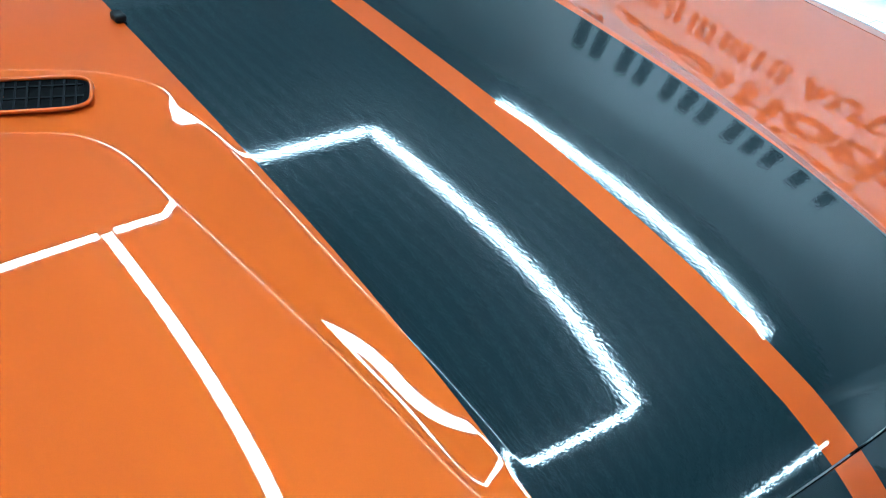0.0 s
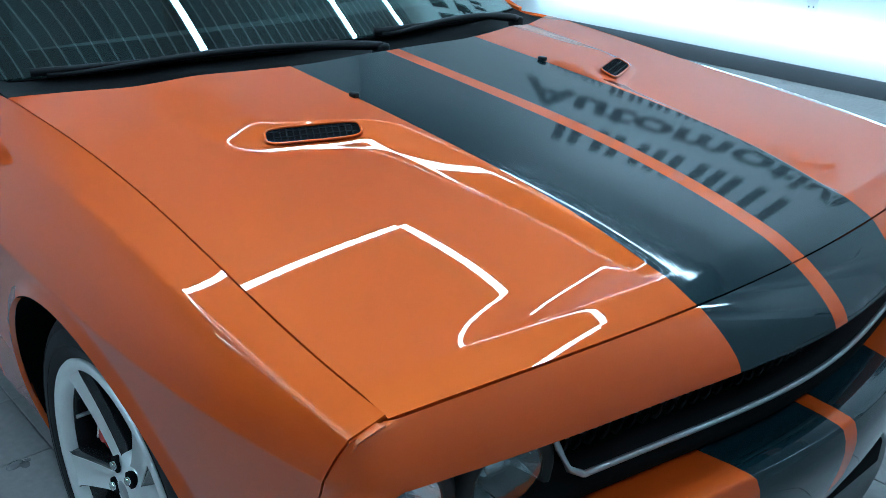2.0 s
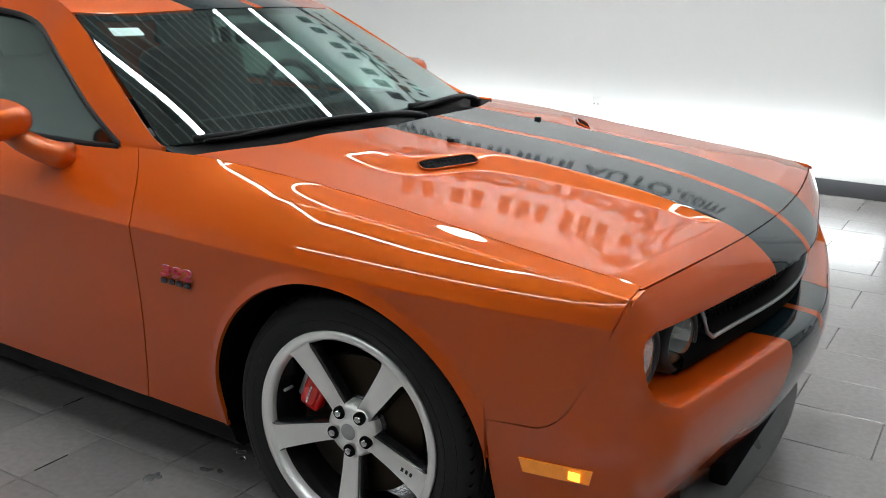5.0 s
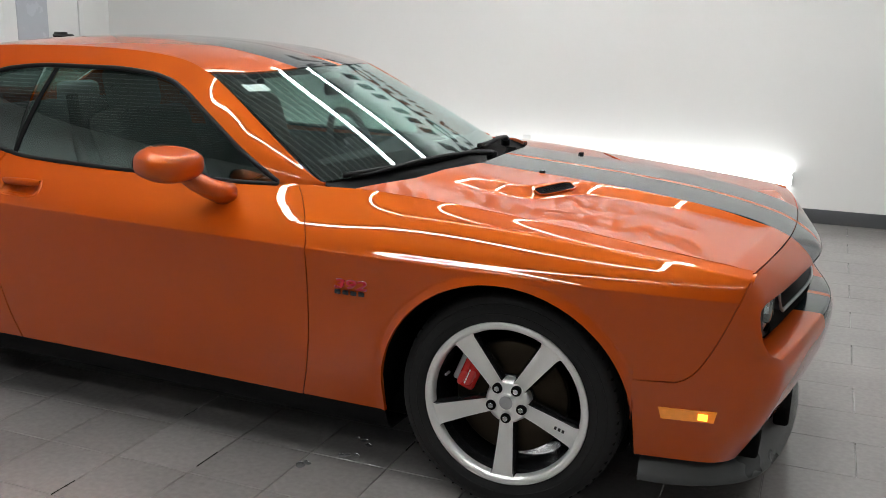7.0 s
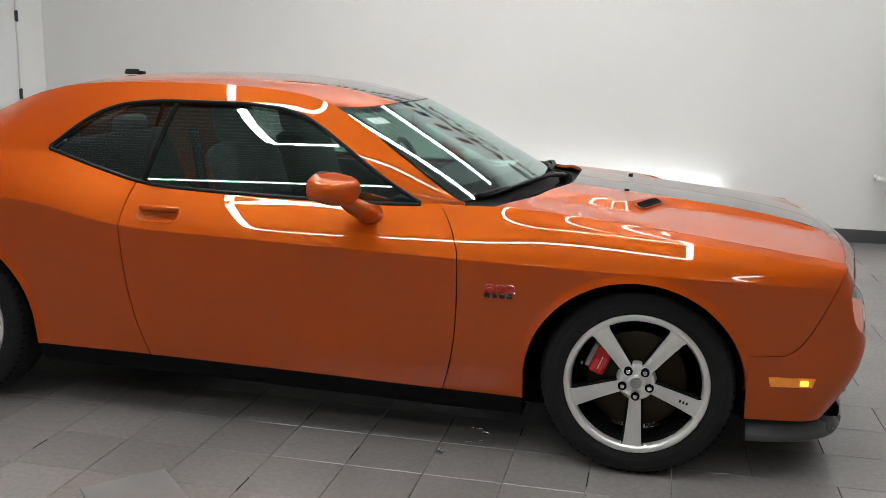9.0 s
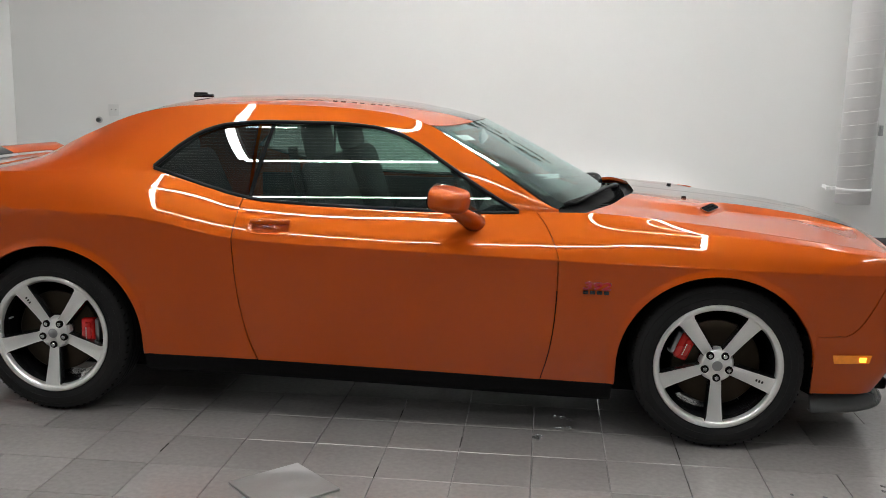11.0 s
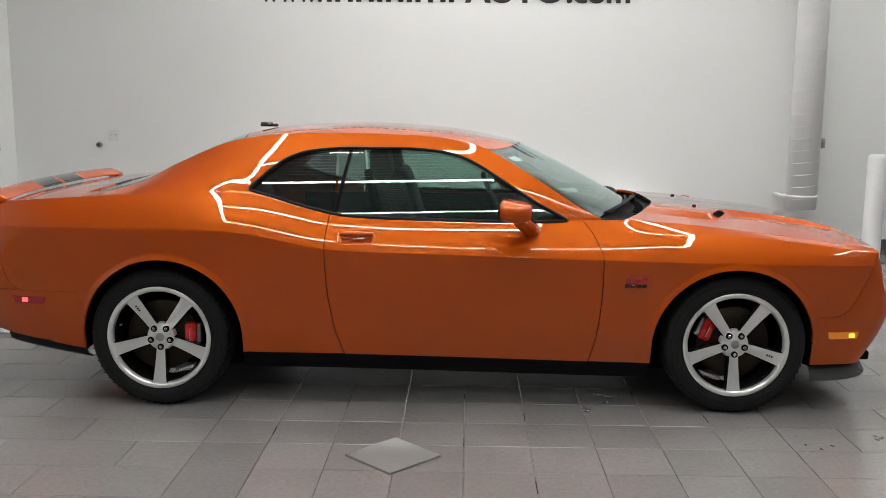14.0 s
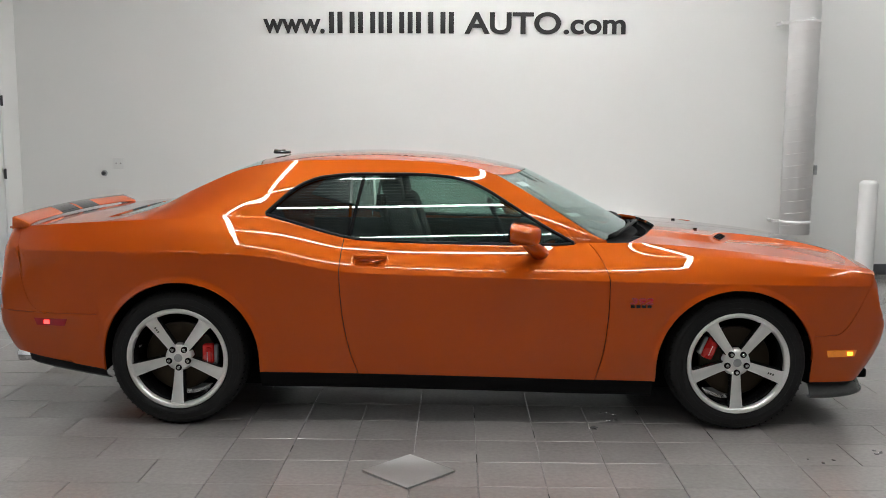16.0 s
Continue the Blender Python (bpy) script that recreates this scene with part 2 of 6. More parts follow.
def curve_at(xs, ys, x):
    """Smooth interpolation (cubic, with tangents that do not overshoot) of columns ys at stations xs."""
    xs, ys, x = np.asarray(xs, float), np.asarray(ys, float), np.asarray(x, float)
    if xs[0] > xs[-1]:
        xs, ys = xs[::-1], ys[::-1]
    flat = ys.reshape(len(xs), -1)
    h = np.diff(xs)[:, None]
    d = np.diff(flat, axis=0) / h
    t = np.empty_like(flat)
    t[0], t[-1] = d[0], d[-1]
    w1, w2 = 2 * h[1:] + h[:-1], h[1:] + 2 * h[:-1]
    same = d[:-1] * d[1:] > 0
    with np.errstate(divide="ignore", invalid="ignore"):
        mean = (w1 + w2) / (w1 / d[:-1] + w2 / d[1:])
    t[1:-1] = np.where(same, mean, 0)
    i = np.clip(np.searchsorted(xs, x.ravel()) - 1, 0, len(xs) - 2)
    u = np.clip((x.ravel() - xs[i]) / h[i, 0], 0, 1)[:, None]
    hh = h[i]
    out = ((1 + 2 * u) * (1 - u) ** 2) * flat[i] + u * (1 - u) ** 2 * hh * t[i] + (u * u * (3 - 2 * u)) * flat[i + 1] + u * u * (u - 1) * hh * t[i + 1]
    return out.reshape(x.shape + ys.shape[1:])


def eased(xs, ys, sigma, step=0.004):
    """A smooth function through stations: interpolated, then rounded over sigma metres so that highlights run without kinks."""
    lo, hi = min(xs), max(xs)
    g = np.arange(lo - 4 * sigma, hi + 4 * sigma, step)
    inner = curve_at(xs, ys, np.clip(g, lo, hi))
    d0 = (curve_at(xs, ys, lo + .002) - curve_at(xs, ys, lo)) / .002
    d1 = (curve_at(xs, ys, hi) - curve_at(xs, ys, hi - .002)) / .002
    extra = (np.minimum(g - lo, 0)[:, None] * np.atleast_1d(d0).reshape(1, -1) + np.maximum(g - hi, 0)[:, None] * np.atleast_1d(d1).reshape(1, -1))
    inner = inner.reshape(len(g), -1) + extra
    k = np.exp(-.5 * (np.arange(-int(4 * sigma / step), int(4 * sigma / step) + 1) * step / sigma) ** 2)
    k /= k.sum()
    rounded = np.stack([np.convolve(np.pad(c, len(k) // 2, mode="reflect", reflect_type="odd"), k, "valid") for c in inner.T], 1)
    shape = np.shape(ys)[1:]

    def at(x):
        x = np.asarray(x, float)
        f = np.clip((x.ravel() - g[0]) / step, 1, len(g) - 3)
        i = f.astype(int)
        u = (f - i)[:, None]
        p0, p1, p2, p3 = rounded[i - 1], rounded[i], rounded[i + 1], rounded[i + 2]
        out = .5 * (2 * p1 + (p2 - p0) * u + (2 * p0 - 5 * p1 + 4 * p2 - p3) * u * u + (3 * p1 - p0 - 3 * p2 + p3) * u ** 3)
        return out.reshape(x.shape + shape)
    return at


def sheet(P, inside, thick=0.010):
    """A panel from a grid of points: its outer face, its edges and its inner face, thick metres inwards, away from 'inside'."""
    P = np.asarray(P, float)
    n, k = P.shape[:2]
    def along(Q):
        d = np.diff(Q, axis=0)
        l = np.linalg.norm(d, axis=2, keepdims=True) + 1e-9
        u = d / l
        mid = (u[1:] * l[:-1] + u[:-1] * l[1:]) / (l[1:] + l[:-1])
        return np.concatenate([2 * u[:1] - mid[:1], mid, 2 * u[-1:] - mid[-1:]]) if len(Q) > 2 else np.concatenate([u, u])

    N = np.cross(along(P), along(P.transpose(1, 0, 2)).transpose(1, 0, 2))
    size = np.linalg.norm(N, axis=2, keepdims=True)
    N = np.where(size > 1e-6, N / (size + 1e-12), 0)
    bad = size[..., 0] < 1e-6
    if bad.any():
        N[bad] = N[~bad].mean(0) / np.linalg.norm(N[~bad].mean(0))
    flip = np.sum(N * (P - np.asarray(inside))) < 0
    if flip:
        N = -N
    B = P - N * thick
    ring = [(i, 0) for i in range(n)] + [(n - 1, j) for j in range(1, k)] + [(i, k - 1) for i in range(n - 2, -1, -1)] + [(0, j) for j in range(k - 2, 0, -1)]
    verts = list(np.concatenate([P, N], 2).reshape(-1, 6)) + list(np.concatenate([B, -N], 2).reshape(-1, 6))
    off, faces = n * k, []
    for i in range(n - 1):
        for j in range(k - 1):
            q = (i * k + j, (i + 1) * k + j, (i + 1) * k + j + 1, i * k + j + 1)
            r = tuple(off + v for v in q)
            faces += [q[::-1], r] if flip else [q, r[::-1]]
    base = len(verts)
    L = len(ring)
    for a, (i, j) in enumerate(ring):
        (i0, j0), (i1, j1) = ring[a - 1], ring[(a + 1) % L]
        e = np.cross(P[i1, j1] - P[i0, j0], N[i, j])
        e = e / (np.linalg.norm(e) + 1e-9) * (-1 if flip else 1)
        verts += [np.concatenate([P[i, j], e]), np.concatenate([B[i, j], e])]
    for a in range(L):
        b = (a + 1) % L
        q = (base + 2 * a, base + 2 * a + 1, base + 2 * b + 1, base + 2 * b)
        faces.append(q[::-1] if flip else q)
    return verts, faces


def panel(name, P, mat, parent, inside=(0, 0, 0.6), thick=0.010, label=""):
    v, f = sheet(P, inside, thick)
    return part(name, mesh_from(name, v, f), mat, parent, label)


def joined(*pieces):
    """Several (verts, faces) in one list."""
    verts, faces = [], []
    for v, f in pieces:
        o = len(verts)
        verts += list(v)
        faces += [tuple(o + i for i in q) for q in f]
    return verts, faces


def box(size, at=(0, 0, 0), bevel=0.0, seg=2, turn=None):
    bm = bmesh.new()
    bmesh.ops.create_cube(bm, size=1.0)
    bmesh.ops.scale(bm, vec=size, verts=bm.verts)
    if bevel:
        bmesh.ops.bevel(bm, geom=bm.edges[:], offset=bevel, segments=seg, affect="EDGES", profile=0.5)
        for f in bm.faces:
            f.smooth = True
    if turn is not None:
        bmesh.ops.transform(bm, matrix=turn, verts=bm.verts)
    bmesh.ops.translate(bm, vec=at, verts=bm.verts)
    return bm


def merge(*bms):
    """One bmesh out of several."""
    out = bmesh.new()
    for b in bms:
        me = bpy.data.meshes.new("piece")
        b.to_mesh(me)
        b.free()
        out.from_mesh(me)
        bpy.data.meshes.remove(me)
    return out


def cylinder(r, depth, at=(0, 0, 0), axis="z", seg=32, r2=None, bevel=0.0):
    bm = bmesh.new()
    bmesh.ops.create_cone(bm, cap_ends=True, segments=seg, radius1=r, radius2=r if r2 is None else r2, depth=depth)
    if bevel:
        rim = [e for e in bm.edges if len(e.link_faces) == 2 and any(len(f.verts) > 4 for f in e.link_faces)]
        bmesh.ops.bevel(bm, geom=rim, offset=bevel, segments=2, affect="EDGES", profile=0.5)
    turn = {"z": Matrix(), "y": pose(0, 0, 0, 90), "x": pose(0, 0, 0, 0, 90)}[axis]
    bmesh.ops.transform(bm, matrix=Matrix.Translation(at) @ turn, verts=bm.verts)
    for f in bm.faces:
        f.smooth = len(f.verts) == 4
    return bm


def lathe(profile, seg=96, axis="y"):
    """Turns (radius, along) points round an axis; returns a mesh."""
    verts, faces = [], []
    n = len(profile)
    for s in range(seg):
        a = 2 * math.pi * s / seg
        for r, h in profile:
            verts.append((r * math.cos(a), h, r * math.sin(a)) if axis == "y" else (r * math.cos(a), r * math.sin(a), h))
    for s in range(seg):
        t = (s + 1) % seg
        for i in range(n - 1):
            faces.append((s * n + i, s * n + i + 1, t * n + i + 1, t * n + i))
    return verts, faces


def tube(points, r, seg=8, flat=1.0, caps=True):
    """A round bar along points; flat squeezes it in z."""
    pts = [Vector(p) for p in points]
    verts, faces = [], []
    for i, p in enumerate(pts):
        d = (pts[min(i + 1, len(pts) - 1)] - pts[max(i - 1, 0)]).normalized()
        up = Vector((0, 0, 1)) if abs(d.z) < 0.9 else Vector((1, 0, 0))
        s = d.cross(up).normalized()
        u = s.cross(d)
        rr = r[i] if isinstance(r, (list, tuple)) else r
        for k in range(seg):
            a = 2 * math.pi * k / seg
            verts.append(p + s * math.cos(a) * rr + u * math.sin(a) * rr * flat)
    for i in range(len(pts) - 1):
        for k in range(seg):
            l = (k + 1) % seg
            faces.append((i * seg + k, i * seg + l, (i + 1) * seg + l, (i + 1) * seg + k))
    if caps:
        faces += [tuple(range(seg))[::-1], tuple((len(pts) - 1) * seg + k for k in range(seg))]
    return verts, faces


# ---- the room ----
def setting(name, data, mat, label, category, parent=None):
    ob = part(name, data, mat, parent)
    return tagged(ob, label, category, kind="structure")


floor = setting("floor", box((RIGHT_X - LEFT_X + 0.6, WALL_Y - BACK_Y + 0.6, 0.2), ((LEFT_X + RIGHT_X) / 2, (WALL_Y + BACK_Y) / 2, -0.112)), GROUT,
                "dark grout bed of the grey tiled showroom floor", "floor")
wall_north = setting("wall_north", box((RIGHT_X - LEFT_X, 0.2, CEIL), ((LEFT_X + RIGHT_X) / 2, WALL_Y + 0.1, CEIL / 2)), WALL, "plain white painted showroom wall behind the car", "wall")
# The south wall is out of view; its grey sets the fill level.
setting("wall_south", box((RIGHT_X - LEFT_X, 0.2, CEIL), ((LEFT_X + RIGHT_X) / 2, BACK_Y - 0.1, CEIL / 2)), WALL_BACK, "unseen end wall of the showroom, greyed to limit fill on the flank", "wall")
setting("wall_west", box((0.2, WALL_Y - BACK_Y + 0.4, CEIL), (LEFT_X - 0.1, (WALL_Y + BACK_Y) / 2, CEIL / 2)), WALL, "white painted side wall with a door", "wall")
setting("wall_east", box((0.2, WALL_Y - 3.85 + 0.2, CEIL), (RIGHT_X + 0.1, (WALL_Y + 0.2 + 3.85) / 2, CEIL / 2)), WALL, "white painted side wall beside a bollard", "wall")
# Unseen stretch of the east wall, grey only to shape light on the car.
setting("wall_east", box((0.2, 3.85 - BACK_Y + 0.2, CEIL), (RIGHT_X + 0.104, (3.85 + BACK_Y - 0.2) / 2, CEIL / 2)), WALL_SIDE, "unseen side wall of the showroom, greyed to dim what the car reflects", "wall")


def ceiling_mesh():
    """Ribbed metal deck: a plate with shallow ribs that run along the room, undersides painted pale as if lit."""
    verts, faces, kinds = [], [], []
    y, outline = BACK_Y, []
    while y < WALL_Y - 0.16:
        outline += [(y, CEIL), (y + 0.115, CEIL), (y + 0.122, CEIL - 0.03), (y + 0.142, CEIL - 0.03)]
        y += 0.15
    outline.append((WALL_Y, CEIL))
    for py, pz in outline:
        verts += [(LEFT_X, py, pz), (RIGHT_X, py, pz)]
    for i in range(len(outline) - 1):
        faces.append((2 * i, 2 * i + 2, 2 * i + 3, 2 * i + 1))
        kinds.append(1 if i % 4 == 2 else 0)
    n = len(verts)
    verts += [(px, py, CEIL + 0.15) for px, py in ((LEFT_X, BACK_Y), (RIGHT_X, BACK_Y), (RIGHT_X, WALL_Y), (LEFT_X, WALL_Y))]
    faces.append((n, n + 1, n + 2, n + 3))
    me = mesh_from("ceiling", verts, faces, False)
    me.materials.append(CEILING)
    me.materials.append(RIB)
    me.polygons.foreach_set("material_index", kinds + [0])
    return me


setting("ceiling", ceiling_mesh(), CEILING, "grey ribbed metal ceiling over the showroom", "ceiling")
setting("baseboard", box((RIGHT_X - LEFT_X - 0.02, 0.014, 0.115), ((LEFT_X + RIGHT_X) / 2, WALL_Y - 0.007, 0.0575), 0.003), BASE, "dark grey baseboard along the white wall", "baseboard")
setting("baseboard", box((0.014, 6.0, 0.115), (LEFT_X + 0.007, WALL_Y - 4.6, 0.0575), 0.003), BASE, "dark grey baseboard along the side wall", "baseboard")

# LED lines on the ceiling: ends (x0, y0, x1, y1)
Z_LED = 4.45
REAR_END, FRONT_END = -1.69, 2.09
LINES = [(REAR_END, y, FRONT_END, y) for y in (3.82, 2.58, 0.45, -1.62, -3.02)]
LINES += [(x, y0, x, y1) for x in (REAR_END, FRONT_END) for y0, y1 in ((2.53, 0.50), (0.40, -1.57), (-1.67, -2.97))]


def led_line(x0, y0, x1, y1):
    a, b = Vector((x0, y0, Z_LED)), Vector((x1, y1, Z_LED))
    d = (b - a).normalized()
    length = (b - a).length
    m = Matrix.Translation((a + b) / 2) @ Vector((1, 0, 0)).rotation_difference(d).to_matrix().to_4x4()
    lamp = thing("linear_light", "white aluminium linear LED light below the ceiling, set includes added fill lights", "ceiling light", "linear LED lights")
    lamp.matrix_basis = m
    part("housing", box((length, 0.085, 0.06), (0, 0, 0.034), 0.004), WHITE_METAL, lamp)
    part("diffuser", box((length - 0.01, 0.07, 0.006), (0, 0, 0.0), 0.002), LED_WHITE, lamp, "glowing white diffuser")
    for s in (-1, 1):
        part("hanger", cylinder(0.004, CEIL - Z_LED - 0.06, (s * (length / 2 - 0.3), 0, (CEIL - Z_LED) / 2 + 0.03), seg=8), SATIN, lamp)


# Three unseen lines added as fill for the wall corners, nose and floor.
LINES += [(4.3, 3.0, 4.3, 4.3), (4.6, -3.0, 4.6, 2.5), (-3.6, -5.9, 3.9, -5.9)]
for row in LINES:
    led_line(*row)


def wall_tube():
    lamp = thing("wall_light_tube", "long white glowing light tube mounted low on the white wall", "wall light")
    x0, x1 = -2.63, 2.09
    bm = box((x1 - x0, 0.03, 0.05), ((x0 + x1) / 2, WALL_Y - 0.018, 0.345), 0.004)
    part("channel", bm, WHITE_METAL, lamp)
    v, f = tube([(x0 + 0.002, WALL_Y - 0.07, 0.345), (x0 + 0.02, WALL_Y - 0.07, 0.345), (x1 - 0.02, WALL_Y - 0.07, 0.345), (x1 - 0.002, WALL_Y - 0.07, 0.345)], [0.03, 0.045, 0.045, 0.03], 16)
    part("tube", mesh_from("tube", v, f), TUBE_WHITE, lamp, "glowing frosted tube")
    for s in (x0 - 0.004, x1 + 0.004):
        part("end_cap", box((0.012, 0.10, 0.11), (s, WALL_Y - 0.055, 0.345), 0.004), WHITE_METAL, lamp)


wall_tube()


# signs on the wall: plain black strokes stand for the trade name
def bars_sign(name, label, x0, x1, z0, z1, strokes):
    """strokes: how many upright bars stand for each letter; a negative count is a low letter."""
    sign = thing(name, label, "wall sign")
    unit = (x1 - x0) / sum(abs(n) + .45 for n in strokes)
    x = x0
    for n in strokes:
        h = (z1 - z0) * (1 if n > 0 else .74)
        for k in range(abs(n)):
            part("bar", box((unit * .60, 0.012, h), (x + (k + .5) * unit, WALL_Y - 0.006, z0 + h / 2), 0.004), INK, sign)
        x += (abs(n) + .45) * unit
    return sign


def word(text, x, z, size, parent, width):
    """Built-in lettering laid flat on the wall, as a mesh."""
    cu = bpy.data.curves.new("word", "FONT")
    cu.body, cu.size, cu.extrude, cu.offset = text, size, 0.006, size * 0.024
    tmp = new("word", cu)
    bpy.context.view_layer.update()
    me = bpy.data.meshes.new_from_object(tmp.evaluated_get(bpy.context.evaluated_depsgraph_get()))
    bpy.data.objects.remove(tmp)
    xs = [v.co.x for v in me.vertices]
    k = width / (max(xs) - min(xs))
    ob = part("lettering", me, INK, parent, m=Matrix.Translation((x - min(xs) * k, WALL_Y - 0.007, z)) @ pose(0, 0, 0, 90) @ Matrix.Diagonal((k, 1, 1, 1)))
    return ob


address = bars_sign("web_address_sign", "black raised web address lettering on the white wall", -1.41, 0.005, 2.575, 2.80, (2, 2, 3, 3, 1, 2))
word("www.", -2.10, 2.58, 0.30, address, 0.66)
word("AUTO", 0.06, 2.58, 0.31, address, 1.03)
word(".com", 1.12, 2.58, 0.30, address, 0.66)
trade = bars_sign("trade_name_sign", "large black raised trade name lettering on the wall", -1.86, 1.32, 3.46, 3.86, (2, 2, 3, 3, 1, 1))
word("Automotive", -2.36, 2.98, 0.50, trade, 4.24)


def outlet(x, z, y=WALL_Y, w=0.115):
    o = thing("wall_outlet", "white double power outlet plate on the wall", "outlet", "wall outlets")
    part("plate", box((w, 0.008, 0.12), (x, y - 0.004, z), 0.003), PLATE, o)
    for s in (-1, 1):
        part("socket", box((0.034, 0.006, 0.03), (x + s * w * 0.22, y - 0.009, z), 0.002), PLATE, o)
        part("slot", box((0.008, 0.004, 0.012), (x + s * w * 0.22, y - 0.0125, z + 0.004), 0.001), VOID, o)


outlet(-3.72, 1.165)
outlet(-0.17, 0.50, w=0.075)


def wall_knob(x, z, r, name="door_stop", label="round dark metal knob on the white wall"):
    o = thing(name, label, "wall fitting")
    part("base", cylinder(r, 0.012, (x, WALL_Y - 0.006, z), "y", 24, bevel=0.003), SATIN, o)
    part("stop", cylinder(r * 0.62, 0.04, (x, WALL_Y - 0.03, z), "y", 24, bevel=0.008), DARK_METAL, o)


wall_knob(-3.88, 1.06, 0.034)


def duct_pipe():
    p = thing("vent_pipe", "white spiral vent pipe held by brackets on the wall", "pipe")
    x, y, r, z0 = 3.60, WALL_Y - 0.24, 0.155, 0.47
    v, f = lathe([(r * 0.92, z0 + 0.3), (r * 0.92, z0), (r, z0), (r, CEIL)], 48, "z")
    body = mesh_from("duct", [(a + x, b + y, c) for a, b, c in v], f)
    part("duct", body, WHITE_METAL, p)
    k = 0
    pts = []
    z = z0 + 0.02
    while z < CEIL - 0.05:
        a = k * 2 * math.pi / 24
        pts.append((x + math.cos(a) * r, y + math.sin(a) * r, z))
        z += 0.125 / 24
        k += 1
    sv, sf = tube(pts, 0.0028, 4)
    part("seam", mesh_from("seam", sv, sf), WHITE_METAL, p, "raised spiral seam")
    for bz in (0.60, 2.68):
        part("bracket", merge(box((0.03, 0.24, 0.03), (x - r - 0.05, y + 0.12, bz), 0.003), box((0.12, 0.03, 0.035), (x - r - 0.03, y + 0.02, bz), 0.004)), WHITE_METAL, p)
        part("band", cylinder(r + 0.004, 0.03, (x, y, bz), seg=48), WHITE_METAL, p)


duct_pipe()
pin = thing("wall_switch", "small dark switch box on the white wall", "switch")
part("box", box((0.032, 0.04, 0.10), (3.87, WALL_Y - 0.02, 1.14), 0.004), SATIN, pin)
part("lever", box((0.02, 0.02, 0.03), (3.87, WALL_Y - 0.048, 1.15), 0.003), SATIN, pin)


def bollard(x, y):
    b = thing("bollard", "white painted steel bollard beside the doorway", "bollard")
    v, f = lathe([(0.0, 1.075), (0.05, 1.072), (0.075, 1.062), (0.088, 1.04), (0.09, 1.02), (0.09, 0.0)], 40, "z")
    part("post", mesh_from("post", [(a + x, c + y, d) for a, c, d in v], f), WHITE_METAL, b)
    part("foot_plate", cylinder(0.13, 0.012, (x, y, 0.006), seg=32, bevel=0.003), DARK_METAL, b)


bollard(4.13, 3.80)
track = thing("door_track", "dark grey metal roller door track on the side wall", "door track")
part("channel", merge(box((0.05, 0.09, 2.6), (RIGHT_X - 0.025, 3.95, 1.3), 0.004), box((0.09, 0.03, 2.6), (RIGHT_X - 0.06, 3.90, 1.3), 0.004)), DARK_METAL, track)
part("bumper_pad", box((0.10, 0.22, 0.16), (RIGHT_X - 0.05, 4.15, 0.24), 0.012), RUBBER, track, "black rubber pad")


def side_door():
    d = tagged(new("door_1"), "white painted steel door in the side wall", "door", kind="structure")
    y0, y1, h = 3.14, 4.10, 2.10
    for yy in (y0 - 0.03, y1 + 0.03):
        part("jamb", box((0.05, 0.06, h + 0.06), (LEFT_X + 0.025, yy, (h + 0.06) / 2), 0.004), DOOR_WHITE, d)
    part("head", box((0.05, y1 - y0, 0.06), (LEFT_X + 0.025, (y0 + y1) / 2, h + 0.03), 0.004), DOOR_WHITE, d)
    part("leaf", box((0.03, y1 - y0 - 0.006, h - 0.01), (LEFT_X + 0.022, (y0 + y1) / 2, h / 2), 0.003), DOOR_WHITE, d)
    part("vision_panel", box((0.006, 0.38, 0.80), (LEFT_X + 0.040, y0 + 0.36, 1.52), 0.002), FROSTED, d, "pale frosted glass panel")
    for hz in (0.27, 1.07, 1.83):
        part("hinge", merge(cylinder(0.009, 0.11, (LEFT_X + 0.056, y1 + 0.0, hz), seg=12), box((0.006, 0.05, 0.10), (LEFT_X + 0.052, y1, hz), 0.001)), DARK_METAL, d)
    part("handle", merge(cylinder(0.025, 0.012, (LEFT_X + 0.045, y0 + 0.07, 1.0), "x", 20), box((0.02, 0.12, 0.022), (LEFT_X + 0.075, y0 + 0.11, 1.0), 0.006)), SATIN, d)


side_door()


# ---- the car ----
# Nose to +x, right flank to -y, wheels at x = +-1.473.
car = thing("muscle_car", "glossy orange two-door muscle car with black stripes parked on tiles", "car")

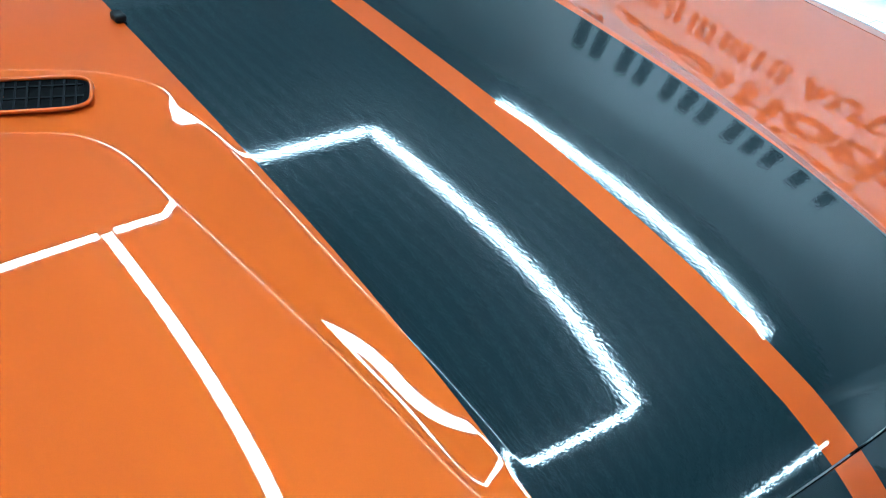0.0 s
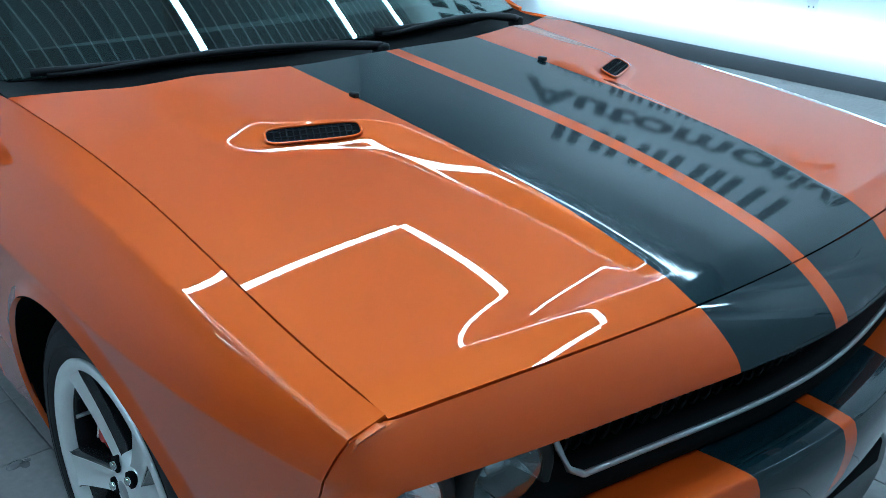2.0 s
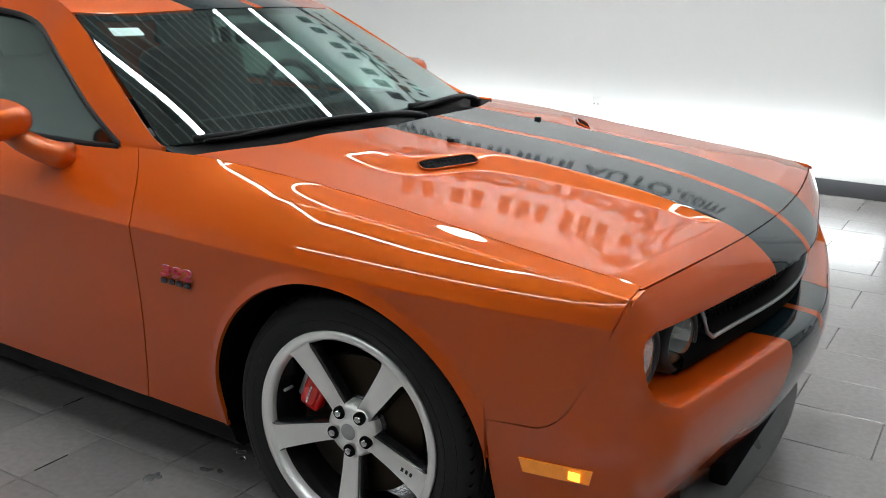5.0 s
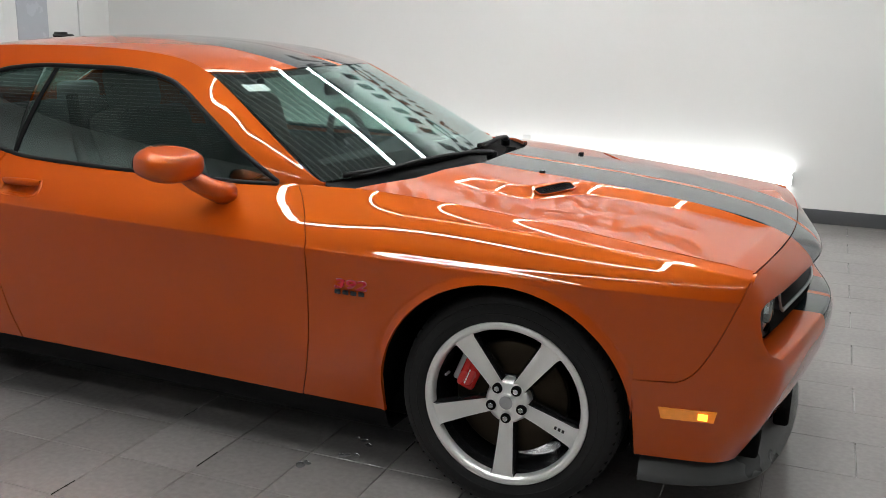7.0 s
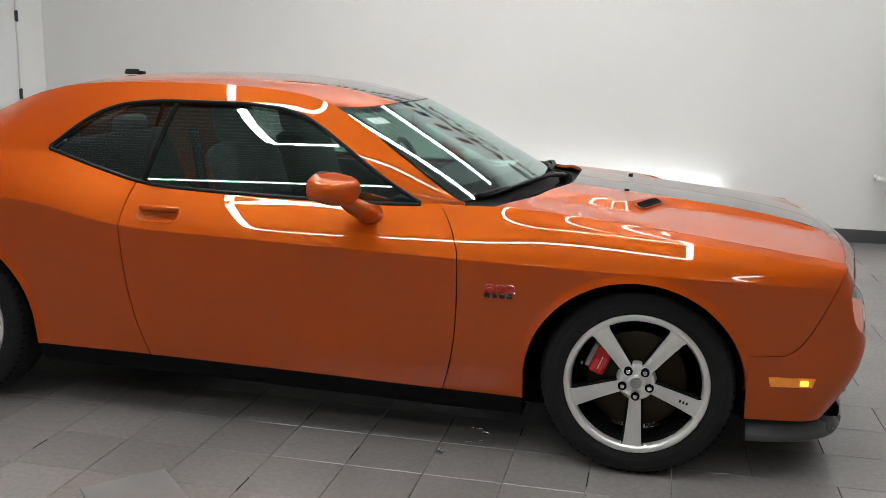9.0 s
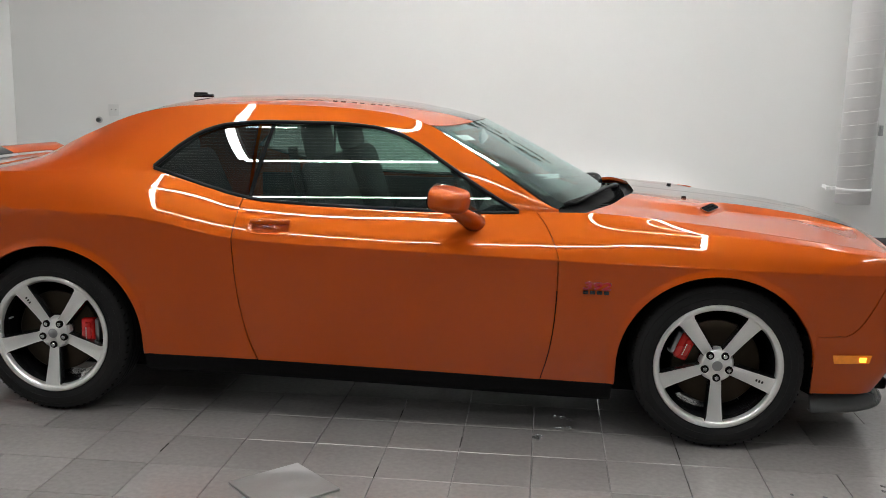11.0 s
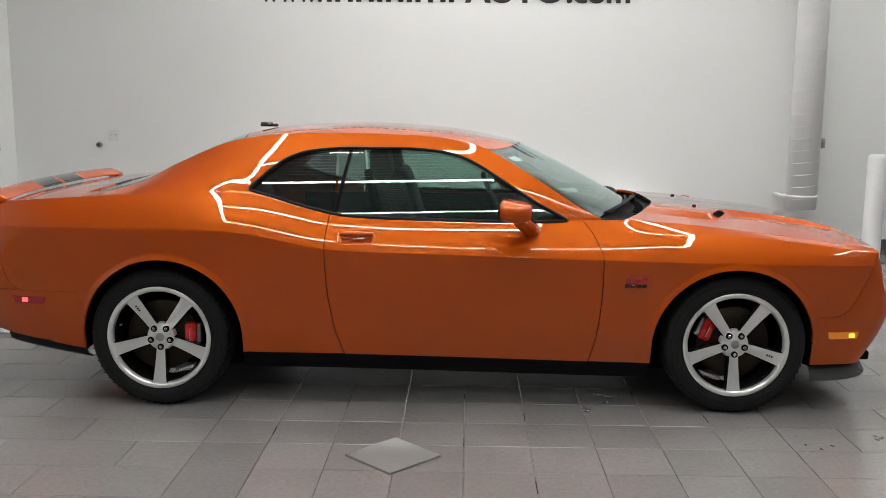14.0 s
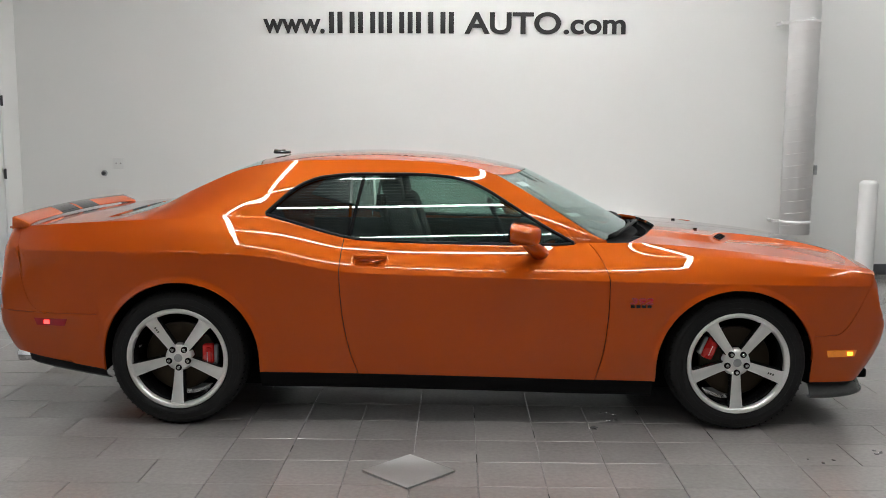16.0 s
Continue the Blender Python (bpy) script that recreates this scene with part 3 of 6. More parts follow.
ROWS = [  # x, half width, height of each feature line from the sill up to the belt
    [(2.30, .80, .24), (2.17, .82, .24), (2.0, .85, .24), (1.8, .87, .24), (1.47, .88, .25), (1.1, .895, .255), (.75, .90, .261), (.3, .905, .272), (-.2, .91, .283), (-.6, .918, .291),
     (-.9, .925, .295), (-1.1, .93, .297), (-1.47, .93, .30), (-1.85, .925, .30), (-2.15, .89, .335), (-2.45, .80, .38)],
    [(2.30, .845, .42), (2.17, .868, .42), (2.0, .90, .42), (1.8, .925, .42), (1.47, .935, .42), (1.1, .938, .42), (.75, .935, .42), (.3, .935, .42), (-.2, .938, .43), (-.6, .942, .43),
     (-.9, .948, .44), (-1.1, .95, .45), (-1.47, .955, .45), (-1.85, .95, .45), (-2.15, .92, .46), (-2.45, .83, .48)],
    [(2.30, .862, .60), (2.17, .888, .60), (2.0, .925, .61), (1.8, .952, .62), (1.47, .965, .62), (1.1, .962, .62), (.75, .955, .62), (.3, .952, .62), (-.2, .955, .62), (-.6, .958, .63),
     (-.9, .963, .65), (-1.1, .966, .67), (-1.47, .97, .68), (-1.85, .964, .68), (-2.15, .935, .69), (-2.45, .845, .69)],
    [(2.30, .868, .775), (2.17, .895, .777), (2.0, .935, .781), (1.8, .960, .785), (1.47, .970, .790), (1.1, .967, .795), (.75, .963, .802), (.3, .961, .812), (-.2, .962, .825), (-.5, .964, .834),
     (-.7, .967, .857), (-.85, .969, .888), (-.97, .971, .912), (-1.12, .974, .929), (-1.35, .976, .937), (-1.6, .973, .938), (-1.85, .966, .938), (-2.15, .940, .938), (-2.45, .850, .938)],
    [(2.30, .866, .802), (2.17, .891, .808), (2.0, .918, .824), (1.8, .932, .838), (1.47, .938, .852), (1.1, .936, .853), (.75, .935, .850), (.3, .935, .854), (-.2, .936, .866), (-.5, .938, .876),
     (-.7, .938, .902), (-.85, .940, .935), (-.97, .942, .961), (-1.12, .946, .978), (-1.35, .949, .985), (-1.6, .946, .985), (-1.85, .940, .985), (-2.15, .914, .982), (-2.45, .825, .978)],
    [(2.30, .862, .828), (2.17, .880, .836), (2.0, .889, .864), (1.8, .890, .889), (1.47, .887, .914), (1.1, .880, .926), (.75, .886, .915), (.3, .887, .914), (-.2, .888, .925), (-.5, .889, .938),
     (-.7, .889, .964), (-.85, .888, 1.000), (-.97, .884, 1.030), (-1.12, .892, 1.046), (-1.35, .905, 1.047), (-1.6, .908, 1.042), (-1.85, .906, 1.036), (-2.15, .884, 1.024), (-2.45, .798, 1.008)],
    [(2.30, .80, .842), (2.17, .830, .851), (2.0, .831, .879), (1.8, .824, .905), (1.56, .808, .930), (1.3, .808, .955), (1.1, .814, .977), (.95, .822, .988), (.75, .828, .985), (.3, .833, .972), (-.2, .835, .980),
     (-.6, .831, 1.006), (-.9, .816, 1.085), (-1.03, .812, 1.110), (-1.2, .830, 1.112), (-1.47, .856, 1.100), (-1.85, .866, 1.084), (-2.15, .850, 1.064), (-2.45, .770, 1.035)],
    [(2.30, .78, .844), (1.0, .82, .985), (.80, .832, .990), (.75, .820, 1.008), (.6, .772, 1.095), (.45, .722, 1.19), (.3, .668, 1.28), (.2, .638, 1.332), (.05, .598, 1.373), (-.2, .582, 1.398), (-.46, .579, 1.405), (-.8, .576, 1.40),
     (-1.0, .574, 1.385), (-1.17, .574, 1.352), (-1.43, .60, 1.245), (-1.66, .63, 1.134), (-1.85, .69, 1.094), (-2.15, .75, 1.067), (-2.45, .70, 1.034)],
]
for row, inwards in zip(ROWS, (0.012, 0.016, 0.012)):
    row[:] = [(x, w - inwards, z) for x, w, z in row]
SX = np.linspace(-2.45, 2.30, 951)
CTRL = np.stack([eased([r[0] for r in row], [r[1:] for r in row], 0.025 if k == 7 else 0.045)(SX) for k, row in enumerate(ROWS)], 1)
# clean long curves over the front wing and the bonnet's edge
wing = SX > .78
fade = np.clip((SX - .82) / .25, 0, 1)[:, None]
fade = fade * fade * (3 - 2 * fade)
for k in (3, 4, 5, 6):
    smooth = np.stack([np.polyval(np.polyfit(SX[wing] - 1.5, CTRL[wing, k, c], 4), SX - 1.5) for c in (0, 1)], 1)
    CTRL[:, k] = CTRL[:, k] * (1 - fade) + smooth * fade
low, rail = CTRL[:, 6], CTRL[:, 7]
bow = np.minimum(.026, .058 * np.linalg.norm(rail - low, axis=1))[:, None] * np.array([1.0, 0.0])
between = [low + (rail - low) * f + bow * math.sin(math.pi * f) for f in (0.25, 0.5, 0.75)]
CTRL = np.concatenate([CTRL[:, :7], np.stack(between, 1), rail[:, None]], 1)
ARCHES = [(1.457, 0.350, 0.411), (-1.448, 0.370, 0.410)]


def section(x, s):
    """Half width and height at station x, s rows up from the sill; the crease is row 3."""
    x, s = np.broadcast_arrays(np.asarray(x, float), np.asarray(s, float))
    f = np.clip((x - SX[0]) / (SX[1] - SX[0]), 0, len(SX) - 1.001)
    i0 = f.astype(int)
    u = (f - i0)[..., None, None]
    c = CTRL[i0] * (1 - u) + CTRL[i0 + 1] * u

    def at(sv):
        sv = np.clip(sv, 0, 9.9999)
        k = np.minimum(sv.astype(int), 9)
        v = (sv - k)[..., None]
        lo, hi = np.where(k < 3, 0, np.where(k < 6, 3, 6)), np.where(k < 3, 3, np.where(k < 6, 6, 10))

        def row(j):
            return np.take_along_axis(c, np.clip(j, lo, hi)[..., None, None] + np.zeros((1, 1, 2), int)[0], -2)[..., 0, :]
        p0, p1, p2, p3 = row(k - 1), row(k), row(k + 1), row(k + 2)
        t1 = np.where((k - 1 < lo)[..., None], p2 - p1, (p2 - p0) / 2)
        t2 = np.where((k + 2 > hi)[..., None], p2 - p1, (p3 - p1) / 2)
        t1 = np.where((k == 5)[..., None], t1 * (1 - fold) + (p2 - p1) * fold, t1)
        t2 = np.where((k == 4)[..., None], t2 * (1 - fold) + (p2 - p1) * fold, t2)
        return (1 + 2 * v) * (1 - v) ** 2 * p1 + v * (1 - v) ** 2 * t1 + v * v * (3 - 2 * v) * p2 + v * v * (v - 1) * t2

    fold = np.clip((x - 1.05) / .6, 0, 1)[..., None] * .85
    near = np.clip(1 - np.abs(s - 5) / 0.4, 0, 1) * .13 * fold[..., 0] + np.clip(1 - np.abs(s - 3) / 0.4, 0, 1) * .05 + np.clip(1 - np.abs(s - 6) / 0.4, 0, 1) * .10
    out = 0
    for d, w in ((-1, 0.15), (-0.5, 0.2), (0, 0.3), (0.5, 0.2), (1, 0.15)):
        out = out + w * at(s + d * near)
    return out


def side(x, s, hand=-1):
    """A point of the flank; hand -1 is the right side. The wheel openings are flared."""
    x = np.asarray(x, float)
    p = section(x, s)
    w, z = p[..., 0], p[..., 1]
    for cx, cz, r in ARCHES:
        d = np.hypot(x - cx, z - cz) - r
        w = w + 0.0120 * np.clip(1 - d / 0.028, 0, 1) * (z < 0.86)
    return np.stack([x + 0 * w, hand * w, z], -1)


S_GRID = np.linspace(0, 10, 401)


def row_at(x, z):
    """The row at which the flank at station x has the height z."""
    x, z = np.broadcast_arrays(np.asarray(x, float), np.asarray(z, float))
    out = np.empty(x.shape)
    for idx in np.ndindex(x.shape):
        out[idx] = np.interp(z[idx], np.maximum.accumulate(section(np.full(401, x[idx]), S_GRID)[:, 1]), S_GRID)
    return out


DOOR_FRONT = lambda z: curve_at([.25, .40, .53, .70, .80, .88, .94, .985, 1.05], [.728, .765, .782, .789, .788, .762, .728, .690, .64], z)
DOOR_REAR = lambda z: curve_at([.28, .40, .60, .70, .84, .95, 1.02], [-.516, -.558, -.597, -.606, -.611, -.604, -.594], z)
FENDER_CUT = lambda z: curve_at([.505, .515, .54, .60, .70, .80, .852], [1.93, 1.985, 2.025, 2.066, 2.112, 2.148, 2.166], z)
GLASS_LOW = lambda x: curve_at([-1.02, -.90, -.75, -.60, -.5, -.03, .45, .62], [1.122, 1.088, 1.045, 1.008, .993, .977, .972, .978], x)
GLASS_TOP = lambda x: curve_at([-1.02, -.97, -.91, -.82, -.72, -.51, -.25, -.06, .06, .152, .276, .46, .62], [1.123, 1.17, 1.225, 1.283, 1.313, 1.329, 1.329, 1.317, 1.292, 1.252, 1.178, 1.065, .979], x)


TAIL_CUT = ([2.14, 2.20, 2.235, 2.262, 2.280, 2.294, 2.302, 2.305], [.605, .612, .632, .670, .72, .79, .86, .94])


def bottom(x):
    """The lower edge of the painted flank: sill, wheel openings, bumper cuts."""
    x = np.asarray(x, float)
    z = np.where(x > -1, curve_at([-.6, 1.05], [.291, .256], np.clip(x, -.6, 1.05)), .297)
    for cx, cz, r in ARCHES:
        d = np.abs(x - cx)
        arc = cz + np.sqrt(np.maximum(r * r - d * d, 0))
        z = np.where(d < r, np.maximum(z, arc), z)
    z = np.where(x > ARCHES[0][0] + ARCHES[0][2] - .0005, .512, z)
    z = np.where(x < -1.862, .605, z)
    return z


def columns(a, b, n, arch=None):
    """Stations from a to b, dense where a wheel opening is steep."""
    xs = list(np.linspace(a, b, n))
    if arch is not None:
        cx, cz, r = ARCHES[arch]
        xs += [cx + r * math.cos(t) for t in np.linspace(0, math.pi, 64)]
        xs += [cx + s * (r + 0.0015) for s in (-1, 1)]
    return np.array(sorted(x for x in xs if min(a, b) <= x <= max(a, b)))


CLOSE = np.array([0, .012, .03, .05, .075, .105, .14, .19, .26, .34, .43, .53, .63, .73, .82, .89, .94, .97, .988])


def levels(s0, s1):
    """Rows from s0 to s1 (arrays over the stations) that are dense at the crease, at the belt line and at both ends."""
    knots = [s0]
    for level in (3.0, 5.0, 6.0):
        if s1.max() > level and s0.min() < level:
            room = s1 - knots[-1]
            knots.append(np.clip(level, knots[-1] + .15 * room, s1 - .15 * room))
    knots.append(s1)
    rows = [a_[:, None] * (1 - CLOSE) + b_[:, None] * CLOSE for a_, b_ in zip(knots, knots[1:])]
    return np.concatenate(rows + [s1[:, None]], 1)


def strip(xs, s0, s1, n, hand):
    """Grid over stations xs between rows s0 and s1 (arrays)."""
    S = levels(s0, s1)
    return side(np.repeat(xs[:, None], S.shape[1], 1), S, hand)


GAP = 0.0022
for hand in (-1, 1):
    core = (0, hand * 0.3, 0.7)
    # door
    s = levels(np.zeros(1), np.full(1, 6.0))[0]
    n = len(s)
    zz = section(np.full(n, .1), s)[:, 1]
    a = np.linspace(0, 1, 70)[:, None]
    X = (DOOR_REAR(zz) + GAP)[None] * (1 - a) + (DOOR_FRONT(zz) - GAP)[None] * a
    zx = section(X, np.repeat(s[None], 70, 0))[..., 1]
    X = (DOOR_REAR(zx) + GAP) * (1 - a) + (DOOR_FRONT(zx) - GAP) * a
    dv, df = sheet(side(X, np.repeat(s[None], 70, 0), hand), core, 0.010)
    mid = lambda q, k: sum(dv[i][k] for i in q) / len(q)
    df = [q for q in df if ((mid(q, 0) + .453) / .078) ** 4 + ((mid(q, 2) - .893) / .024) ** 4 > 1]
    part("door", mesh_from("door", dv, df), PAINT, car, "orange passenger door" if hand < 0 else "orange driver door")
    # fender
    xs = columns(.80, 2.160, 60, 0)
    lo = bottom(xs)
    s0 = row_at(xs, np.maximum(lo, section(xs, xs * 0)[:, 1]))
    s1 = np.full(len(xs), 6.0)
    S = levels(s0, s1)
    XX = np.repeat(xs[:, None], S.shape[1], 1)
    zf = section(XX, S)[..., 1]
    XX = XX + (DOOR_FRONT(zf) + GAP - .80) * np.clip(1 - (XX - .80) / .22, 0, 1) + (FENDER_CUT(np.clip(zf, .512, .852)) - 2.160) * np.clip((XX - 1.86) / .30, 0, 1)
    panel("fender", side(XX, S, hand), PAINT, car, core)
    zc_ = np.linspace(.50, .85, 30)
    fl = np.stack([side(FENDER_CUT(zc_) + o_, row_at(FENDER_CUT(zc_) + o_, zc_), hand) for o_ in (-.012, 0, .012)], 1)
    panel("fender_flange", fl - np.array([0, hand * .006, 0]), PAINT, car, core, .003)
    # rear quarter with the sail panel, roof rail and windscreen pillar
    x1 = columns(-1.02, -.60, 26, 1)
    p1 = strip(x1, row_at(x1, np.maximum(bottom(x1), section(x1, x1 * 0)[:, 1])), row_at(x1, GLASS_LOW(x1)), 50, hand)
    shift = DOOR_REAR(p1[..., 2]) - GAP + .60
    p1[..., 0] += shift * np.clip(1 - (-.60 - p1[..., 0]) / .2, 0, 1)
    x2 = columns(-2.305, -1.02, 56, 1)
    lo2 = np.where(x2 < -2.14, np.interp(-x2, TAIL_CUT[0], TAIL_CUT[1]), bottom(x2))
    p2 = strip(x2, row_at(x2, lo2), np.full(len(x2), 10.0), 80, hand)
    x3 = np.linspace(-1.02, .785, 92)
    top = np.where(x3 > .62, section(x3, x3 * 0 + 6.0)[:, 1] + .002, GLASS_TOP(x3))
    p3 = strip(x3, np.where(x3 > .62, 6.0, row_at(x3, top)), np.full(len(x3), 10.0), 26, hand)
    pieces = [sheet(p, core, 0.012) for p in (p1, p2, p3)]
    v3, f3 = joined(*pieces)
    part("body_side", mesh_from("body_side", v3, f3), PAINT, car, "orange rear quarter, roof rail and windscreen pillar")

    # glass and its black surround
    xg = np.linspace(-1.012, .612, 110)
    lo, hi = GLASS_LOW(xg), GLASS_TOP(xg)
    pg = strip(xg, row_at(xg, lo), row_at(xg, hi), 24, hand)
    # the panes are one clean barrel-shaped surface behind the frame
    gx, gz = pg[..., 0].ravel(), pg[..., 2].ravel() - 1.15
    terms = np.stack([gx ** 0, gx, gz, gx * gx, gx * gz, gz * gz], 1)
    pg[..., 1] = (terms @ np.linalg.lstsq(terms, pg[..., 1].ravel(), rcond=None)[0]).reshape(pg.shape[:2]) - hand * 0.018
    split = xg < -.575
    panel("quarter_window", pg[split], GLASS_DARK, car, core, 0.004, "dark tinted rear quarter glass").visible_shadow = False
    panel("door_window", pg[~split], GLASS_SIDE, car, core, 0.004, "tinted door glass").visible_shadow = False
    edge = [side(np.array(x), row_at(np.array(x), np.array(z)), hand) for x, z in
            [(x, z) for x, z in zip(xg, lo)] + [(x, z) for x, z in zip(xg[::-1], hi[::-1])]]
    edge = [Vector(e) + Vector((0, hand * -0.004, 0)) for e in edge]
    v4, f4 = tube(edge + edge[:1], 0.0095, 8, caps=False)
    part("window_surround", mesh_from("window_surround", v4, f4), BLACK_TRIM, car, "black rubber window surround")
    xb = np.linspace(-.581, -.563, 5)
    pb = strip(xb, row_at(xb, GLASS_LOW(xb)), row_at(xb, GLASS_TOP(xb)), 20, hand)
    pb[..., 0] += (pb[..., 2] - 1.0) * 0.20
    pb[..., 1] -= hand * 0.011
    panel("window_post", pb, COWL, car, core, 0.006, "gloss black pillar between the side windows")

    # black sill
    xs = np.linspace(-1.04, 1.04, 60)
    sill = []
    for x in xs:
        w, z = section(x, 0.0)
        sill.append([(x, hand * (w - .004), z - .003), (x, hand * (w - .012), z - .02), (x, hand * (w - .03), z - .065), (x, hand * (w - .06), z - .092), (x, hand * (w - .2), z - .10)])
    panel("sill", np.array(sill), COWL, car, (0, 0, 0.5), 0.006, "black plastic sill")

    # wheel housings
    for cx, cz, r in ARCHES:
        vv, ff = [], []
        angles = np.linspace(-0.18, math.pi + 0.18, 48)
        for t in angles:
            ex, ez = cx + (r - .001) * math.cos(t), max(cz + (r - .001) * math.sin(t), .15)
            skin = -float(side(np.array(ex), row_at(np.array(ex), np.array(max(ez, .30))), -1)[1]) - .011
            for k, yy in enumerate((skin, skin - .03, 0.60)):
                rr = r + (-.001, .006, .03)[k]
                vv.append((cx + rr * math.cos(t), hand * yy, max(cz + rr * math.sin(t), 0.15)))
        for i in range(47):
            for k in range(2):
                ff.append((i * 3 + k, i * 3 + k + 1, (i + 1) * 3 + k + 1, (i + 1) * 3 + k))
        back = [(cx + (r + .03) * math.cos(t), hand * 0.60, max(cz + (r + .03) * math.sin(t), 0.15)) for t in angles]
        b0 = len(vv)
        vv += back
        ff.append(tuple(range(b0, b0 + len(back))))
        part("wheel_housing", mesh_from("wheel_housing", vv, ff), VOID, car, "black wheel housing")

# ---- roof, screens, deck ----
ROOF_C = eased([-1.97, -1.8, -1.6, -1.4, -1.25, -1.105, -.794, -.464, -.037, .204, .40, .55, .70, .85, 1.03], [1.062, 1.118, 1.182, 1.275, 1.348, 1.402, 1.437, 1.446, 1.424, 1.388, 1.345, 1.285, 1.212, 1.132, 1.035], 0.05)


def top_surface(x, t):
    """Roof skin: t runs from one roof rail (-1) to the other (+1)."""
    p = section(np.minimum(x, .78), np.full(np.shape(x), 10.0))
    w, z = p[..., 0] - 0.002, p[..., 1]
    zc = np.maximum(ROOF_C(x), z)
    return np.stack([x, t * w, z + (zc - z) * (1 - np.abs(t) ** 2.3)], -1)


t = np.linspace(-1, 1, 61)
head = .405 - .20 * np.abs(t) ** 2
tail = -1.13 + .05 * np.abs(t) ** 2
rear_foot = -1.94 + .10 * np.abs(t) ** 2
T = np.repeat(t[:, None], 44, 1)
a = np.linspace(0, 1, 44)[None]
core = (-.3, 0, 0.7)
panel("roof", top_surface((tail + GAP)[:, None] * (1 - a) + (head - .004)[:, None] * a, T), STRIPED, car, core, label="orange roof with broad black stripes")
up_edge = top_surface(head + .004, t * .985)
low_edge = np.stack([1.005 - .235 * t ** 2, t * .808, 1.032 - .038 * t ** 2], -1)
vv_ = np.linspace(0, 1, 44)[None, :, None]
ws = up_edge[:, None] * (1 - vv_) + low_edge[:, None] * vv_ + np.array([.5, 0, .86]) * .006 * np.sin(math.pi * vv_)
panel("windscreen", ws, GLASS_FRONT, car, core, 0.005, "raked green-tinted windscreen").visible_shadow = False
rw_glass = top_surface((tail - .006)[:, None] * (1 - a) + rear_foot[:, None] * a, T * 0.97)
rear_screen = panel("rear_window", rw_glass, GLASS_SIDE, car, core, 0.005, "sloping rear window")
rear_screen.visible_shadow = False
edge_top = np.concatenate([ws[:, :1], ws[:, 2:3]], 1) - np.array([0, 0, .007])
panel("windscreen_band", edge_top, VOID, car, core, 0.002, "black edge of the windscreen")
for sgn in (0, 1):
    j = slice(0, 3) if sgn == 0 else slice(-3, None)
    panel("windscreen_band", ws[j] - np.array([0, 0, .007]), VOID, car, core, 0.002)
foot_band = ws[:, -7:] - np.array([0, 0, .007])
panel("windscreen_band", foot_band, VOID, car, core, 0.002)
deck_x = np.linspace(-2.43, -1.90, 30)
dt = np.linspace(-1, 1, 41)
DX, DT = np.meshgrid(deck_x, dt, indexing="ij")
pd = section(DX, np.full(DX.shape, 10.0))
deck = np.stack([DX, DT * (pd[..., 0] - .002), pd[..., 1] + .012 * (1 - np.abs(DT) ** 2)], -1)
panel("boot_lid", deck, STRIPED, car, core, label="orange boot lid with black stripes")

# boot spoiler: a low wing across the tail
sp = []
for y in np.linspace(-.835, .835, 41):
    q = abs(y) / .835
    x0 = -2.404 + .052 * q ** 2.2
    z0 = 1.113 - .010 * q ** 2
    low_ = .038 * q ** 10
    ring = [(x0, z0 - .004), (x0 + .004, z0), (x0 + .045, z0 - .014 - .003 * q), (x0 + .088, z0 - .037), (x0 + .087, z0 - .043 - low_ * .3), (x0 + .055, z0 - .045 - low_ * .5), (x0 + .02, z0 - .040 - low_ * .55), (x0 - .004, z0 - .030 - low_)]
    sp.append([(px, y, pz) for px, pz in ring + ring[:1]])
sv, sf = [], []
for i, r in enumerate(sp):
    sv += r[:-1]
m9 = len(sp[0]) - 1
for i in range(40):
    for k in range(m9):
        l = (k + 1) % m9
        sf.append((i * m9 + k, i * m9 + l, (i + 1) * m9 + l, (i + 1) * m9 + k))
sf += [tuple(range(m9)), tuple(40 * m9 + k for k in range(m9))[::-1]]
sb = bmesh.new()
sb.from_mesh(mesh_from("tmp", sv, sf))
bmesh.ops.recalc_face_normals(sb, faces=sb.faces)
part("spoiler", sb, STRIPED, car, "orange boot spoiler with a black stripe").modifiers.new("edge", "BEVEL").width = 0.003

